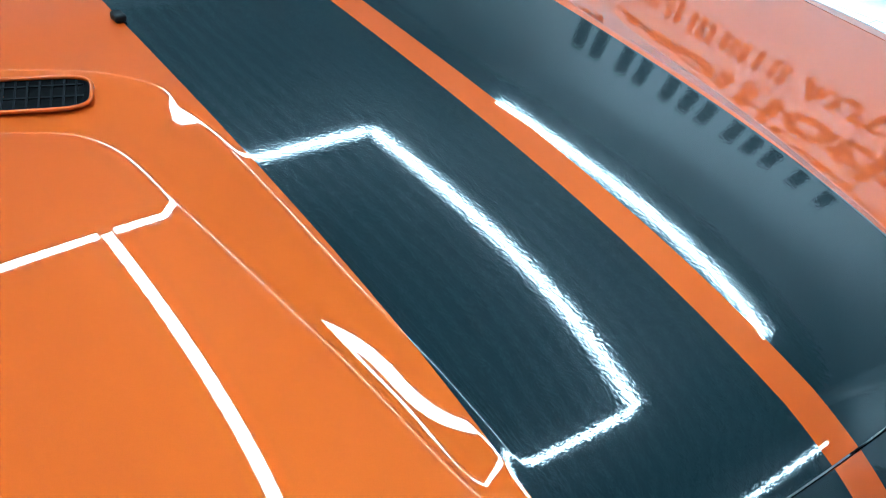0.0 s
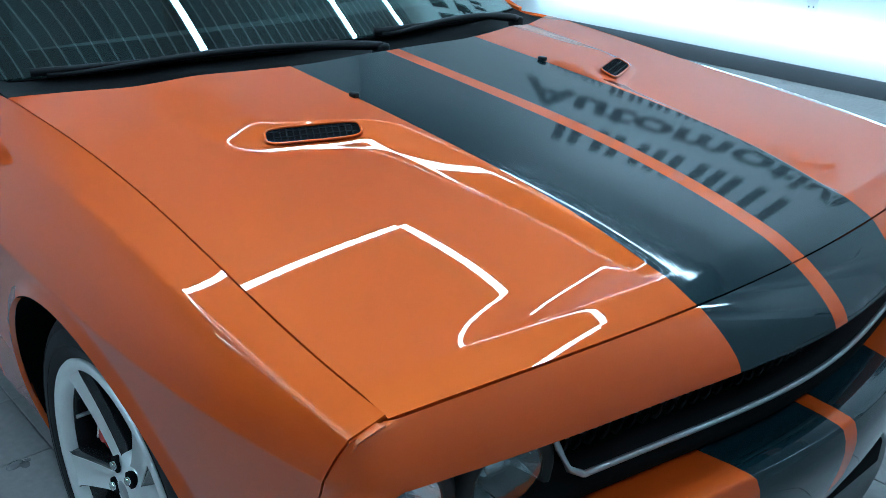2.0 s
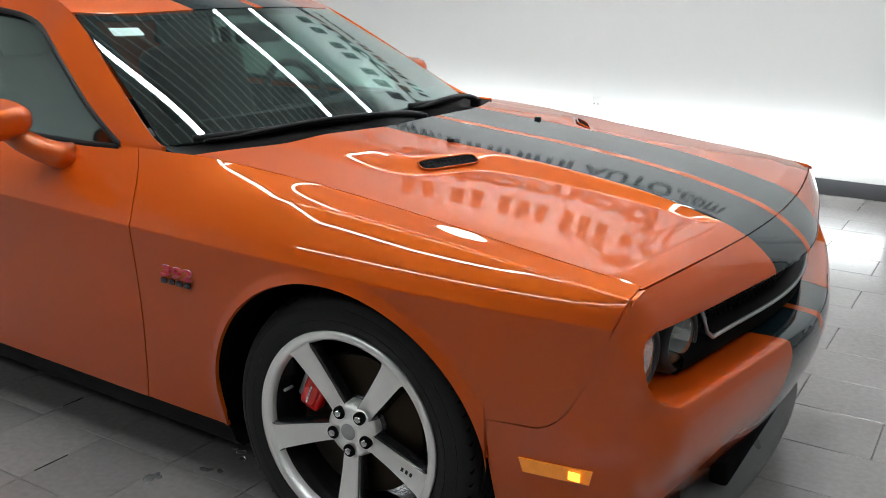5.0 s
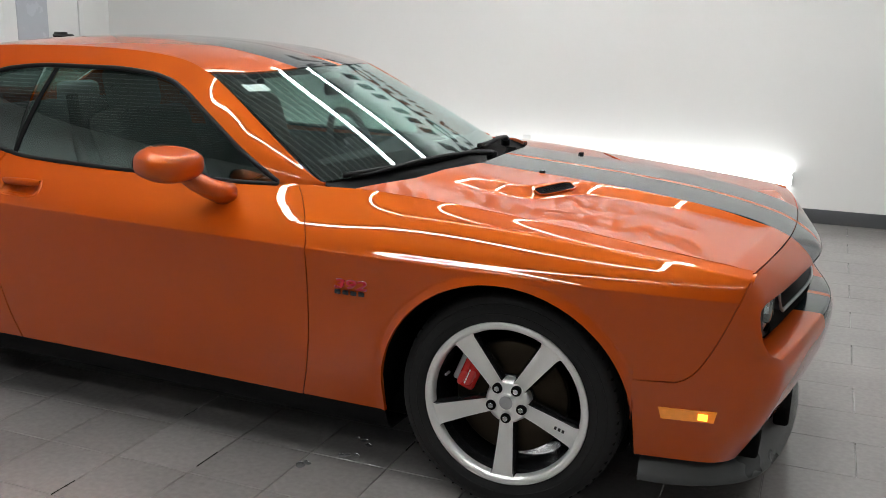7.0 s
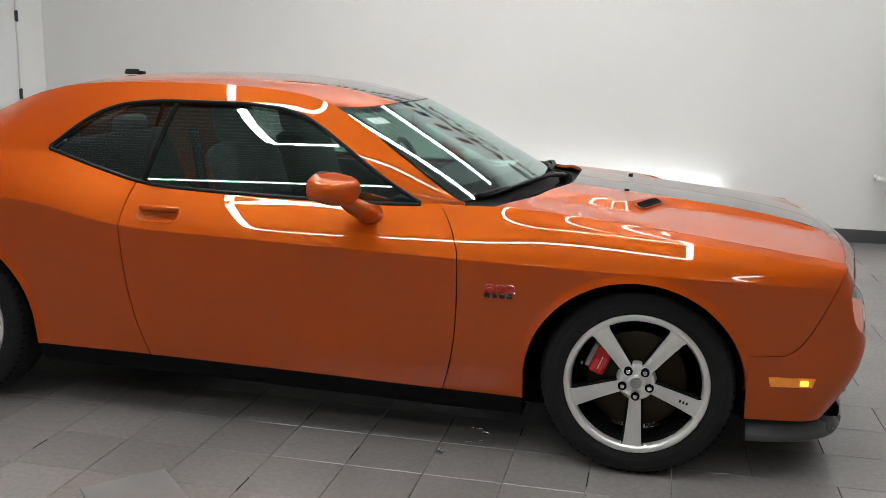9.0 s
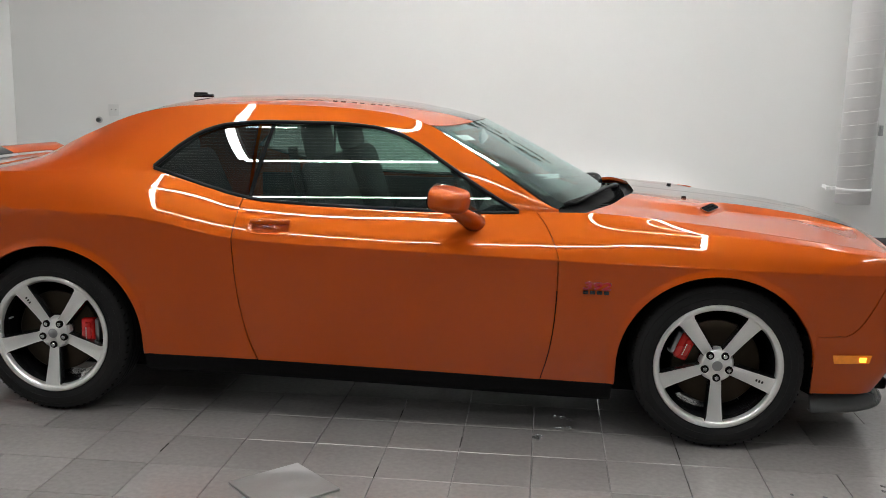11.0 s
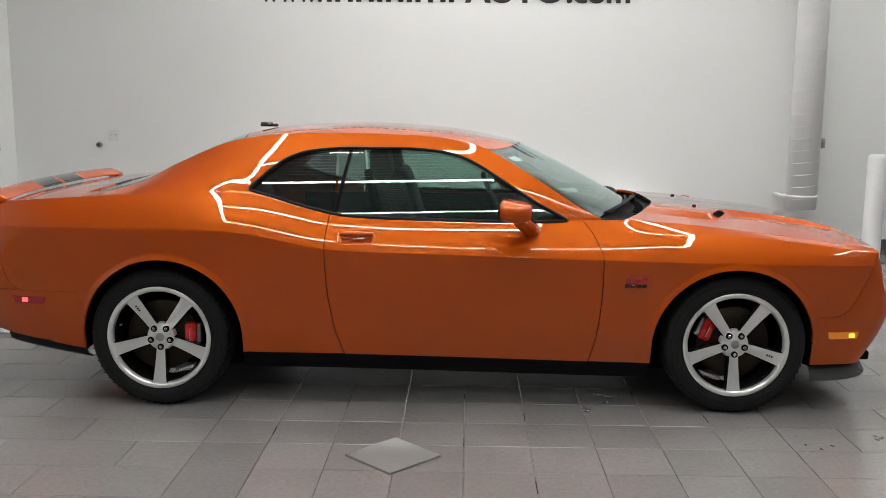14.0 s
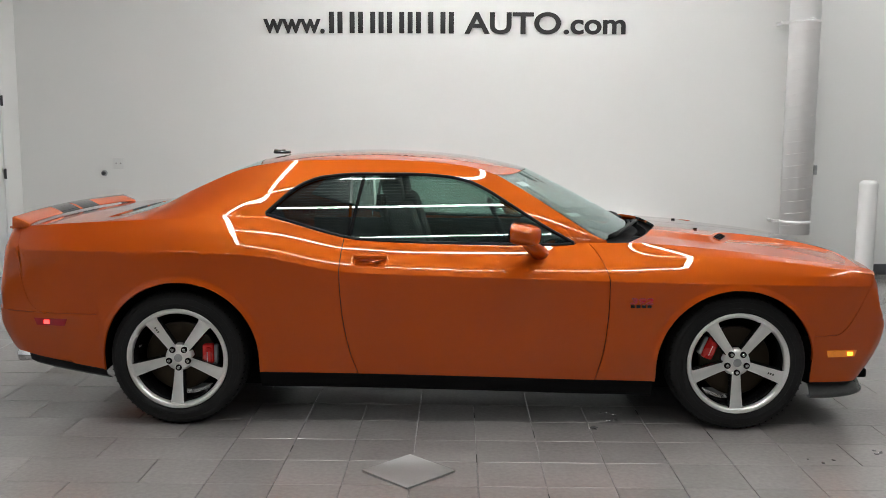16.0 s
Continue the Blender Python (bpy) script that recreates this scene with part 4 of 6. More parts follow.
# tail: bumper and rear face
def rear_bumper():
    rows = []
    for z in np.concatenate([np.linspace(.305, .603, 14)]):
        row = []
        for x in np.linspace(-1.862, -2.38 + .10 * min(1, max(0, (.53 - z) / .2)) ** 1.3, 22):
            zz_ = max(z, .305 + max(0, (-x - 1.87)) * .16)
            sv_ = row_at(np.array(x), np.array(zz_))
            p = side(np.array(x), sv_, -1)
            row.append(p)
        last = row[-1]
        for ang in np.linspace(0.15, 1, 8):
            w = -last[1]
            row.append(np.array([last[0] - .15 * math.sin(ang * math.pi / 2), -(w - (w - .55) * (1 - math.cos(ang * math.pi / 2)) - .02), last[2]]))
        for y in (.35, .15, 0):
            row.append(np.array([last[0] - .155, -y, last[2]]))
        row += [np.array([q[0], -q[1], q[2]]) for q in row[-2::-1]]
        rows.append(row)
    panel("rear_bumper", np.array(rows), PAINT, car, (-1.5, 0, .45), label="orange rear bumper cover")
    up = []
    for z in np.concatenate([np.linspace(.607, .72, 8), np.linspace(.76, 1.04, 10)]):
        row = []
        for x in np.linspace(-float(np.interp(z, TAIL_CUT[1], TAIL_CUT[0])) - .003, -2.40 + .065 * min(1, max(0, (z - .72) / .28)), 8):
            p = side(np.array(x), row_at(np.array(x), np.array(z)), -1)
            row.append(p)
        last = row[-1]
        for ang in np.linspace(0.2, 1, 6):
            w = -last[1]
            row.append(np.array([last[0] - .06 * math.sin(ang * math.pi / 2), -(w - .12 * (1 - math.cos(ang * math.pi / 2))), last[2]]))
        for y in (.5, .25, 0):
            row.append(np.array([last[0] - .065, -y, last[2]]))
        row += [np.array([q[0], -q[1], q[2]]) for q in row[-2::-1]]
        up.append(row)
    panel("tail_panel", np.array(up), PAINT, car, (-1.5, 0, .8), label="orange tail panel")
    low = []
    for z, inset in ((.30, .03), (.26, .05), (.225, .12)):
        row = []
        for x in np.linspace(-1.87, -2.31, 14):
            w = float(section(x, 0.0)[0])
            row.append((x, -(w - inset), max(z, .19) + max(0, -x - 1.87) * .14))
        row += [(-2.38, -.55, z + .07), (-2.40, 0, z + .07), (-2.38, .55, z + .07)]
        row += [(q[0], -q[1], q[2]) for q in row[13::-1]]
        low.append(row)
    panel("diffuser", np.array(low), BLACK_TRIM, car, (-1.5, 0, .5), 0.006, "black lower rear valance")


rear_bumper()
for hand in (-1, 1):
    v, f = lathe([(.034, -.09), (.040, -.09), (.040, .09), (.034, .09), (.034, -.09)], 28, "y")
    part("exhaust_tip", mesh_from("exhaust_tip", [(b, a * 1.5, c) for a, b, c in v], f), CHROME, car, "chrome exhaust tip", m=Matrix.Translation((-2.345, hand * .62, .315)))
    lens_x = -2.141 + np.linspace(-.094, .094, 10)[:, None] * np.linspace(.84, 1.0, 5)[None]
    lens = side(lens_x, row_at(lens_x, np.linspace(.537, .574, 5)[None] + np.zeros((10, 1))), hand)
    lens[..., 1] += hand * .004
    mk = panel("side_marker", lens, RED_LENS, car, (0, 0, .5), .008, "red rear side marker lamp")
    pb = side(np.array(-2.16), row_at(np.array(-2.16), np.array(.556)), hand)
    part("bulb", box((.03, .006, .022), (pb[0], pb[1] + hand * .006, pb[2]), .002), RED_LIT, mk)

# ---- bonnet ----
HOOD_EDGE = lambda x: section(x, np.full(np.shape(x), 6.0))
hood_c = eased([.90, 1.15, 1.38, 1.585, 1.77, 1.92, 2.045, 2.15, 2.26], [1.047, 1.025, 1.003, .987, .967, .945, .921, .894, .858], 0.05)
long_x = np.linspace(.92, 2.26, 80)
HOOD_C = np.poly1d(np.polyfit(long_x, hood_c(long_x), 4))
BULGE = eased([.9, 1.15, 1.30, 1.40, 1.52, 1.80, 2.05, 2.30], [.012, .018, .026, .030, .028, .023, .019, .017], 0.08)
# plan of the raised middle: its upper crease and the foot of its flank
RIDGE = eased([.8, 1.1, 1.30, 1.36, 1.40, 1.44, 1.482, 1.515, 1.56, 1.65, 1.90, 2.05, 2.30], [.47, .485, .505, .522, .515, .440, .360, .326, .302, .296, .290, .280, .270], .010)
FOOT = eased([.8, 1.1, 1.30, 1.40, 1.45, 1.48, 1.515, 1.55, 1.585, 1.627, 1.75, 1.88, 1.98, 2.07, 2.14, 2.30], [.61, .61, .605, .592, .568, .530, .462, .404, .384, .374, .358, .342, .328, .318, .308, .290], .010)
CREASE = eased([.8, 1.2, 1.40, 1.50, 2.3], [.030, .030, .009, .0045, .0045], .02)


def front_at(q):
    """The bonnet's leading edge; q runs from the middle (0) to the side (1)."""
    return 2.2485 - .0815 * q * q


def hood_z(x, y):
    """Height of the bonnet: a crowned skin with a raised middle whose creased flanks run in towards the nose; its floor rises to a lip before the leading edge."""
    e = HOOD_EDGE(x)
    ye, ze = e[..., 0], e[..., 1]
    q = np.clip(np.abs(y) / ye, 0, 1)
    ahead = np.clip((front_at(q) - .062 - x) / .085, 0, 1)
    h = BULGE(x) * (1 - (1 - ahead) ** 2)
    base = ze + (HOOD_C(x) - h - ze) * (1 - q ** 2.15)
    ridge, foot, r = RIDGE(x), FOOT(x), CREASE(x)
    soft = lambda v: np.where(v < -r, 0, np.where(v > r, v, (v + r) ** 2 / (4 * r)))
    d = foot - np.abs(y)
    f = (soft(d) - soft(d - (foot - ridge))) / (foot - ridge)
    lip = np.clip((x - front_at(q) + .058) / .058, 0, 1)
    return base + h * f - .007 * lip ** 1.3


ah = np.linspace(0, 1, 230)[:, None]
ye_ = np.full((230, 1), .83)
half = []
for k in range(5):
    n_ = (24, 6, 9, 6, 26)[k]
    half += [(k, i / n_) for i in range(n_)]
half.append((5, 0.0))
kk, uu = np.array([h_[0] for h_ in half])[None], np.array([h_[1] for h_ in half])[None]
q_ = np.linspace(0, 1, len(half))[None] + 0 * ah
for step in range(6):
    rear_x = 1.15 - .25 * np.clip(q_ - .25, 0, 1) ** 1.6 / .75 ** 1.6
    HX = rear_x * (1 - ah) + front_at(q_) * ah
    edge_y = HOOD_EDGE(HX)[..., 0] - .0032
    r_ = CREASE(HX)
    marks = np.stack([0 * HX, RIDGE(HX) - r_, RIDGE(HX) + r_, FOOT(HX) - r_, FOOT(HX) + r_, edge_y, edge_y], -1)
    pick = lambda k: np.take_along_axis(marks, np.broadcast_to(k, HX.shape)[..., None], -1)[..., 0]
    HY = pick(kk) * (1 - uu) + pick(np.minimum(kk + 1, 6)) * uu
    q_ = HY / (edge_y + .0032)
HX, HY = np.concatenate([HX[:, :0:-1], HX], 1), np.concatenate([-HY[:, :0:-1], HY], 1)
panel("bonnet", np.stack([HX, HY, hood_z(HX, HY)], -1), STRIPED, car, (1.6, 0, .5), 0.014, "orange bonnet with twin black stripes and a narrow centre line")
for hand in (-1, 1):
    cx, cy = 1.474, hand * .452
    along, out = Vector((-.443, hand * .897, 0)), Vector((.897, hand * .443, 0))
    spot = lambda a_, o_: Vector((cx + along.x * a_ + out.x * o_, cy + along.y * a_ + out.y * o_, float(hood_z(np.array(cx + along.x * a_ + out.x * o_), np.array(cy + along.y * a_ + out.y * o_)))))
    ax = (spot(.07, 0) - spot(-.07, 0)).normalized()
    tilt = ax.cross((spot(0, .022) - spot(0, -.022)).normalized()).normalized()
    tilt = tilt if tilt.z > 0 else -tilt
    mat3 = Matrix((ax, tilt.cross(ax), tilt)).transposed().to_4x4()
    zc = sum((spot(a_, o_).z for a_ in (-.06, 0, .06) for o_ in (-.02, 0, .02))) / 9
    # The bonnet is not cut: a black plate imitates the shade inside the scoop.
    oval = [(.0915 * math.copysign(abs(math.cos(u)) ** .30, math.cos(u)), .023 * math.copysign(abs(math.sin(u)) ** .55, math.sin(u))) for u in np.linspace(0, 2 * math.pi, 49)]
    vent_plate = [[(px * k_, py * k_, h_) for px, py in oval] for k_, h_ in ((1.0, .0040), (.97, .0034), (.93, .0016), (.90, .0010), (.02, .0010))]
    here = Matrix.Translation((cx, cy, zc + .0015)) @ mat3
    scoop = part("scoop_vent", mesh_from("scoop_vent", [q for ring_ in vent_plate for q in ring_], [(i * 49 + j, i * 49 + j + 1, (i + 1) * 49 + j + 1, (i + 1) * 49 + j) for i in range(4) for j in range(48)]), VOID, car, "black plate standing in for the shaded bonnet scoop opening", m=here)
    bars = [box((.0022, .040, .002), (-.075 + .0125 * i, 0, .0014)) for i in range(13)] + [box((.165, .0022, .002), (0, dy, .0014)) for dy in (-.012, .004)]
    part("vent_mesh", merge(*bars), COWL, scoop, "dark mesh in the opening")
    v, f = tube([(px, py, .0030) for px, py in oval], .0026, 6, caps=False)
    part("vent_rim", mesh_from("vent_rim", v, f), PAINT, scoop, "orange rim of the opening")
    nz = float(hood_z(np.array(1.38), np.array(.285)))
    part("washer_nozzle", box((.022, .015, .011), (1.38, hand * .285, nz + .004), .004, 3), BLACK_TRIM, car, "small black washer nozzle")

# cowl and wipers
cw = []
for tt in np.linspace(-1, 1, 49):
    xw = 1.005 - .235 * tt * tt
    yw = tt * .812
    deep = 1 - .85 * abs(tt) ** 8
    xr = 1.16 - .25 * max(abs(tt) - .25, 0) ** 1.6 / .75 ** 1.6
    yr = tt * .815
    zr = float(hood_z(np.array(xr), np.array(yr)))
    zw = 1.005 + .022 * (1 - tt * tt)
    cw.append([(xw - .03, yw, zw - .010), (xw * .75 + xr * .25, yw * .75 + yr * .25, min(zw, zr) - .030 * deep), (xw * .3 + xr * .7, yw * .3 + yr * .7, zr - .004 - .036 * deep), (xr + .03, yr, zr - .006 - .024 * deep)])
panel("cowl", np.array(cw), COWL, car, (.9, 0, .7), .006, "black plastic cowl below the windscreen")
for tt in np.linspace(-.8, .8, 33):
    xw, xr = 1.005 - .235 * tt * tt, 1.16 - .25 * max(abs(tt) - .25, 0) ** 1.6 / .75 ** 1.6
    xm, ym = xw * .45 + xr * .55, tt * .785
    part("cowl_rib", box((.05, .004, .012), (xm, ym, float(hood_z(np.array(xr), np.array(tt * .8))) - .036), .001), COWL, car)


def wiper(y0, y1):
    """Arm and blade at rest: they lie low across the foot of the glass, in the trough behind the bonnet."""
    foot = lambda y: (1.005 - .235 * (y / .808) ** 2, 1.032 - .034 * (y / .808) ** 2)
    arm_pts, blade = [], []
    for u in np.linspace(0, 1, 18):
        y = y0 + (y1 - y0) * u
        xw, zw = foot(y)
        arm_pts.append((xw + .075 - .070 * u, y, zw - .012 + .022 * math.sin(math.pi * min(1, u * 1.1)) + .010 * u))
    for u in np.linspace(.12, 1.04, 18):
        y = y0 + (y1 - y0) * u
        xw, zw = foot(y)
        blade.append((xw + .026 - .022 * u, y, zw - .004 + .010 * u))
    v, f = tube(arm_pts, [.015, .016, .016, .015, .014] + [.011] * 8 + [.008] * 5, 8, .75)
    arm = part("wiper", mesh_from("wiper", v, f), WIPER, car, "black windscreen wiper lying at the foot of the glass")
    v, f = tube(blade, .007, 6, 1.4)
    part("wiper_blade", mesh_from("wiper_blade", v, f), WIPER, arm)
    part("pivot", cylinder(.022, .035, (arm_pts[0][0], arm_pts[0][1], arm_pts[0][2] - .012), seg=20, bevel=.006), WIPER, arm)


wiper(.02, -.71)
wiper(.66, .08)

# ---- nose ----
NOSE_HALF = [2.333, 2.327, 2.311, 2.281, 2.252, 2.220, 2.193, 2.165]
NOSE_AT = [0, .12, .24, .41, .58, .735, .85, .95]
nose_fn = eased([-v for v in NOSE_AT[:0:-1]] + NOSE_AT, NOSE_HALF[:0:-1] + NOSE_HALF, .05)
NOSE = lambda y: nose_fn(y)


def wheel_edge(z):
    """Where the front bumper meets the wheel opening."""
    cx, cz, r = ARCHES[0]
    return cx + math.sqrt(r * r - max(z - cz, 0) ** 2) + .05 * max(cz - z, 0)


def nose_row(z, dx, ysplit, over=None):
    """One level of the nose skin: the corner from the fender cut to ysplit, and the front from there to the middle."""
    xc = float(FENDER_CUT(z)) if z > .512 else wheel_edge(z) - .0025
    xf = float(NOSE(ysplit)) + dx
    wide = lambda x: float(section(x, row_at(np.array(x), np.array(z)))[0])
    y1 = max(wide(xf - .03) - .002, ysplit + .010)
    bend = np.array([float(NOSE(y1)) + dx, y1])
    tip = np.array([xf, ysplit])
    xa = max(bend[0] - .085, xc + .006)
    start = np.array([xa, wide(xa)])
    u = np.linspace(0, 1, 14)[:, None]
    arc = start * (1 - u) ** 2 + bend * 2 * u * (1 - u) + tip * u * u
    flat = np.array([(x, wide(x)) for x in np.linspace(xc + .0025, xa, 8)[:-1]])
    pts = np.concatenate([flat, arc])
    d = np.concatenate([[0], np.cumsum(np.hypot(*np.diff(pts, axis=0).T))])
    c = curve_at(d, pts, np.linspace(0, d[-1], 16))
    corner = np.concatenate([c, np.full((16, 1), z)], 1)
    y = np.linspace(ysplit, 0, 40)
    return corner, np.stack([NOSE(y) + dx, y, np.full(40, z)], -1)


def seam_z(y):
    """Height of the bonnet's leading edge."""
    q = np.clip(np.abs(y) / .8295, 0, 1)
    return hood_z(front_at(q) - .001, np.minimum(np.abs(y), .826))


def head_row(h, ysplit):
    """The header above the mouth: h runs from the bonnet's edge (0) to the lip (1)."""
    g = 1 - (1 - h) ** 1.55
    edge_x = lambda y: (2.2515 - .0790 * (y / .826) ** 2) * (1 - g) + (NOSE(y) + .012) * g
    y = np.linspace(ysplit, 0, 40)
    fz = (seam_z(y) - .0015) * (1 - h) + .766 * h
    front = np.stack([edge_x(y), y, fz], -1)
    zs = (float(seam_z(np.array(.8295))) - .0015) * (1 - h) + .766 * h
    wide = lambda x: float(section(x, row_at(np.array(x), np.array(zs)))[0])
    xc = float(FENDER_CUT(zs)) + .0025
    y1 = max(min(wide(xc + .03) - .002, .88), ysplit + .006)
    bend = np.array([float(edge_x(y1)), y1])
    xa = max(bend[0] - .07, xc + .002)
    start = np.array([xa, wide(xa)])
    tip = front[0, :2]
    if h == 0:
        start, bend, xa = np.array([xc, .8295]), (np.array([xc, .8295]) + tip) / 2, xc
    u = np.linspace(0, 1, 16)[:, None]
    arc = start * (1 - u) ** 2 + bend * 2 * u * (1 - u) + tip * u * u
    if xa - xc > .004:
        arc = np.concatenate([[(x, wide(x)) for x in np.linspace(xc, xa, 6)[:-1]], arc])
    d = np.concatenate([[0], np.cumsum(np.hypot(*np.diff(arc, axis=0).T))])
    c = curve_at(d, arc, np.linspace(0, d[-1], 16))
    return np.concatenate([c, np.linspace(zs, fz[0], 16)[:, None]], 1), front


HEAD = [(0, .815), (.12, .815), (.26, .817), (.42, .820), (.58, .823), (.74, .826), (.88, .829), (1.0, .832)]
MOUTH = [(.752, .010, .862), (.735, .012, .872), (.70, .018, .875), (.66, .028, .872), (.635, .038, .862), (.617, .048, .846), (.606, .055, .82)]
LOWER = [(.592, .060, .79), (.575, .067, .785), (.555, .070, .785), (.54, .0695, .785), (.525, .068, .783), (.514, .0666, .782), (.510, .066, .781), (.47, .058, .775), (.45, .052, .77), (.40, .032, .76), (.35, .008, .745), (.30, -.02, .73), (.25, -.05, .72)]
rows_all = [head_row(*r) for r in HEAD] + [nose_row(*r) for r in MOUTH + LOWER]
nh, nm = len(HEAD), len(MOUTH)
fascia = []
mirror_y = lambda r: np.concatenate([r * np.array([1, -1, 1]), r[-2::-1]], 0)
whole = lambda r: mirror_y(np.concatenate([r[0], r[1][1:]]))
under = [(.763, -.005), (.762, -.03), (.764, -.09)]
head = [whole(r) for r in rows_all[:nh]]
fascia.append(sheet(np.array(head), (2.0, 0, .6), .008))
lip = [mirror_y(rows_all[nh - 1][1])]
for z, dx in under:
    y = np.linspace(.832, 0, 40)
    lip.append(mirror_y(np.stack([NOSE(y) + dx, y, np.full(40, z)], -1)))
fascia.append(sheet(np.array(lip), (2.1, 0, .85), .006))
fascia.append(sheet(np.array([whole(r) for r in rows_all[nh + nm:]]), (2.0, 0, .4), .008))
ledge = []
for z, dx in [(.606, -.085), (.604, -.03), (.601, .02), (.597, .050)]:
    y = np.linspace(.80, 0, 40)
    ledge.append(mirror_y(np.stack([NOSE(y) + dx, y, np.full(40, z)], -1)))
ledge.append(mirror_y(rows_all[nh + nm][1]))
fascia.append(sheet(np.array(ledge), (2.1, 0, .4), .006))
for hand in (-1, 1):
    flip = np.array([1, hand, 1])
    corner = np.array([r[0] for r in rows_all[nh - 1:nh + nm + 1]]) * flip
    fascia.append(sheet(corner, (1.9, hand * .3, .68), .012))
    m = corner[:, -1]
    ret = np.stack([m, m + np.array([-.006, -hand * .006, 0]), m + np.array([-.03, -hand * .010, 0]), m + np.array([-.12, -hand * .012, 0])], 1)
    fascia.append(sheet(ret, (2.3, hand * 1.2, .69), .006))
v, f = joined(*fascia)
# panels that meet share their corners and normals along the seam
shared, place = {}, list(range(len(v)))
for k, q in enumerate(v):
    shared.setdefault(tuple(np.round(q[:3], 4)), []).append(k)
for group in shared.values():
    lead = v[group[0]][3:].copy()
    same = [k for k in group if np.dot(v[k][3:], lead) > .35]
    mean = sum(v[k][3:] for k in same)
    v[same[0]] = np.concatenate([v[same[0]][:3], mean / np.linalg.norm(mean)])
    for k in same:
        place[k] = same[0]
f = [tuple(dict.fromkeys(place[k] for k in q)) for q in f]
f = [q for q in dict.fromkeys(f) if len(q) > 2]
used = sorted({k for q in f for k in q})
at_ = {k: n for n, k in enumerate(used)}
v, f = [v[k] for k in used], [tuple(at_[k] for k in q) for q in f]
part("front_bumper", mesh_from("front_bumper", v, f), STRIPED, car, "orange nose and bumper cover with black stripes")

# lamp recess: black liner, grille with bright surround, four round lamps
y = np.linspace(-.865, .865, 60)
liner = np.array([[(NOSE(v_) - .085, v_, .775), (NOSE(v_) - .105, v_, .74), (NOSE(v_) - .11, v_, .69), (NOSE(v_) - .10, v_, .63), (NOSE(v_) - .075, v_, .60)] for v_ in y])
panel("grille_liner", liner, VOID, car, (1.5, 0, .69), .006, "black recessed liner behind the lamps")
bar = np.array([[(NOSE(v_) - .095, v_, .672), (NOSE(v_) - .022, v_, .662), (NOSE(v_) - .014, v_, .650), (NOSE(v_) - .016, v_, .628), (NOSE(v_) - .030, v_, .610), (NOSE(v_) - .085, v_, .603)] for v_ in np.linspace(-.66, .66, 50)])
panel("grille_bar", bar, VOID, car, (1.5, 0, .64), .006, "satin black bar below the grille")
ring = [(NOSE(v_) - .014, v_, .668) for v_ in np.linspace(-.53, .53, 41)] + [(NOSE(.556) - .016, .556, .685), (NOSE(.575) - .018, .575, .725), (NOSE(.58) - .03, .58, .755)]
ring += [(NOSE(v_) - .03, v_, .760) for v_ in np.linspace(.56, -.56, 41)] + [(NOSE(.58) - .03, -.58, .755), (NOSE(.575) - .018, -.575, .725), (NOSE(.556) - .016, -.556, .685)]
v, f = tube(ring + ring[:1], .0052, 10, caps=False)
grille = part("grille", mesh_from("grille", v, f), SATIN, car, "satin silver grille surround")
inner = np.array([[(NOSE(v_) - .016, v_, .668), (NOSE(v_) - .095, v_, .680)] for v_ in np.linspace(-.53, .53, 41)])
panel("grille_floor", inner, BLACK_TRIM, grille, (2.2, 0, .5), .004)
hexes = []
for i in range(-20, 21):
    for k in range(3):
        yy = i * .0265 + (.01325 if k % 2 else 0)
        zz_ = .692 + k * .024
        xx = float(NOSE(yy)) - .060
        rim = [(xx, yy + .0148 * math.cos(a_), zz_ + .0148 * math.sin(a_)) for a_ in np.linspace(math.pi / 6, 2 * math.pi + math.pi / 6, 7)]
        hexes.append(tube(rim, .0026, 4, caps=False))
v, f = joined(*hexes)
tagged(part("grille_mesh", mesh_from("grille_mesh", v, f), BLACK_TRIM, grille, "black honeycomb mesh"), kind="stuff")

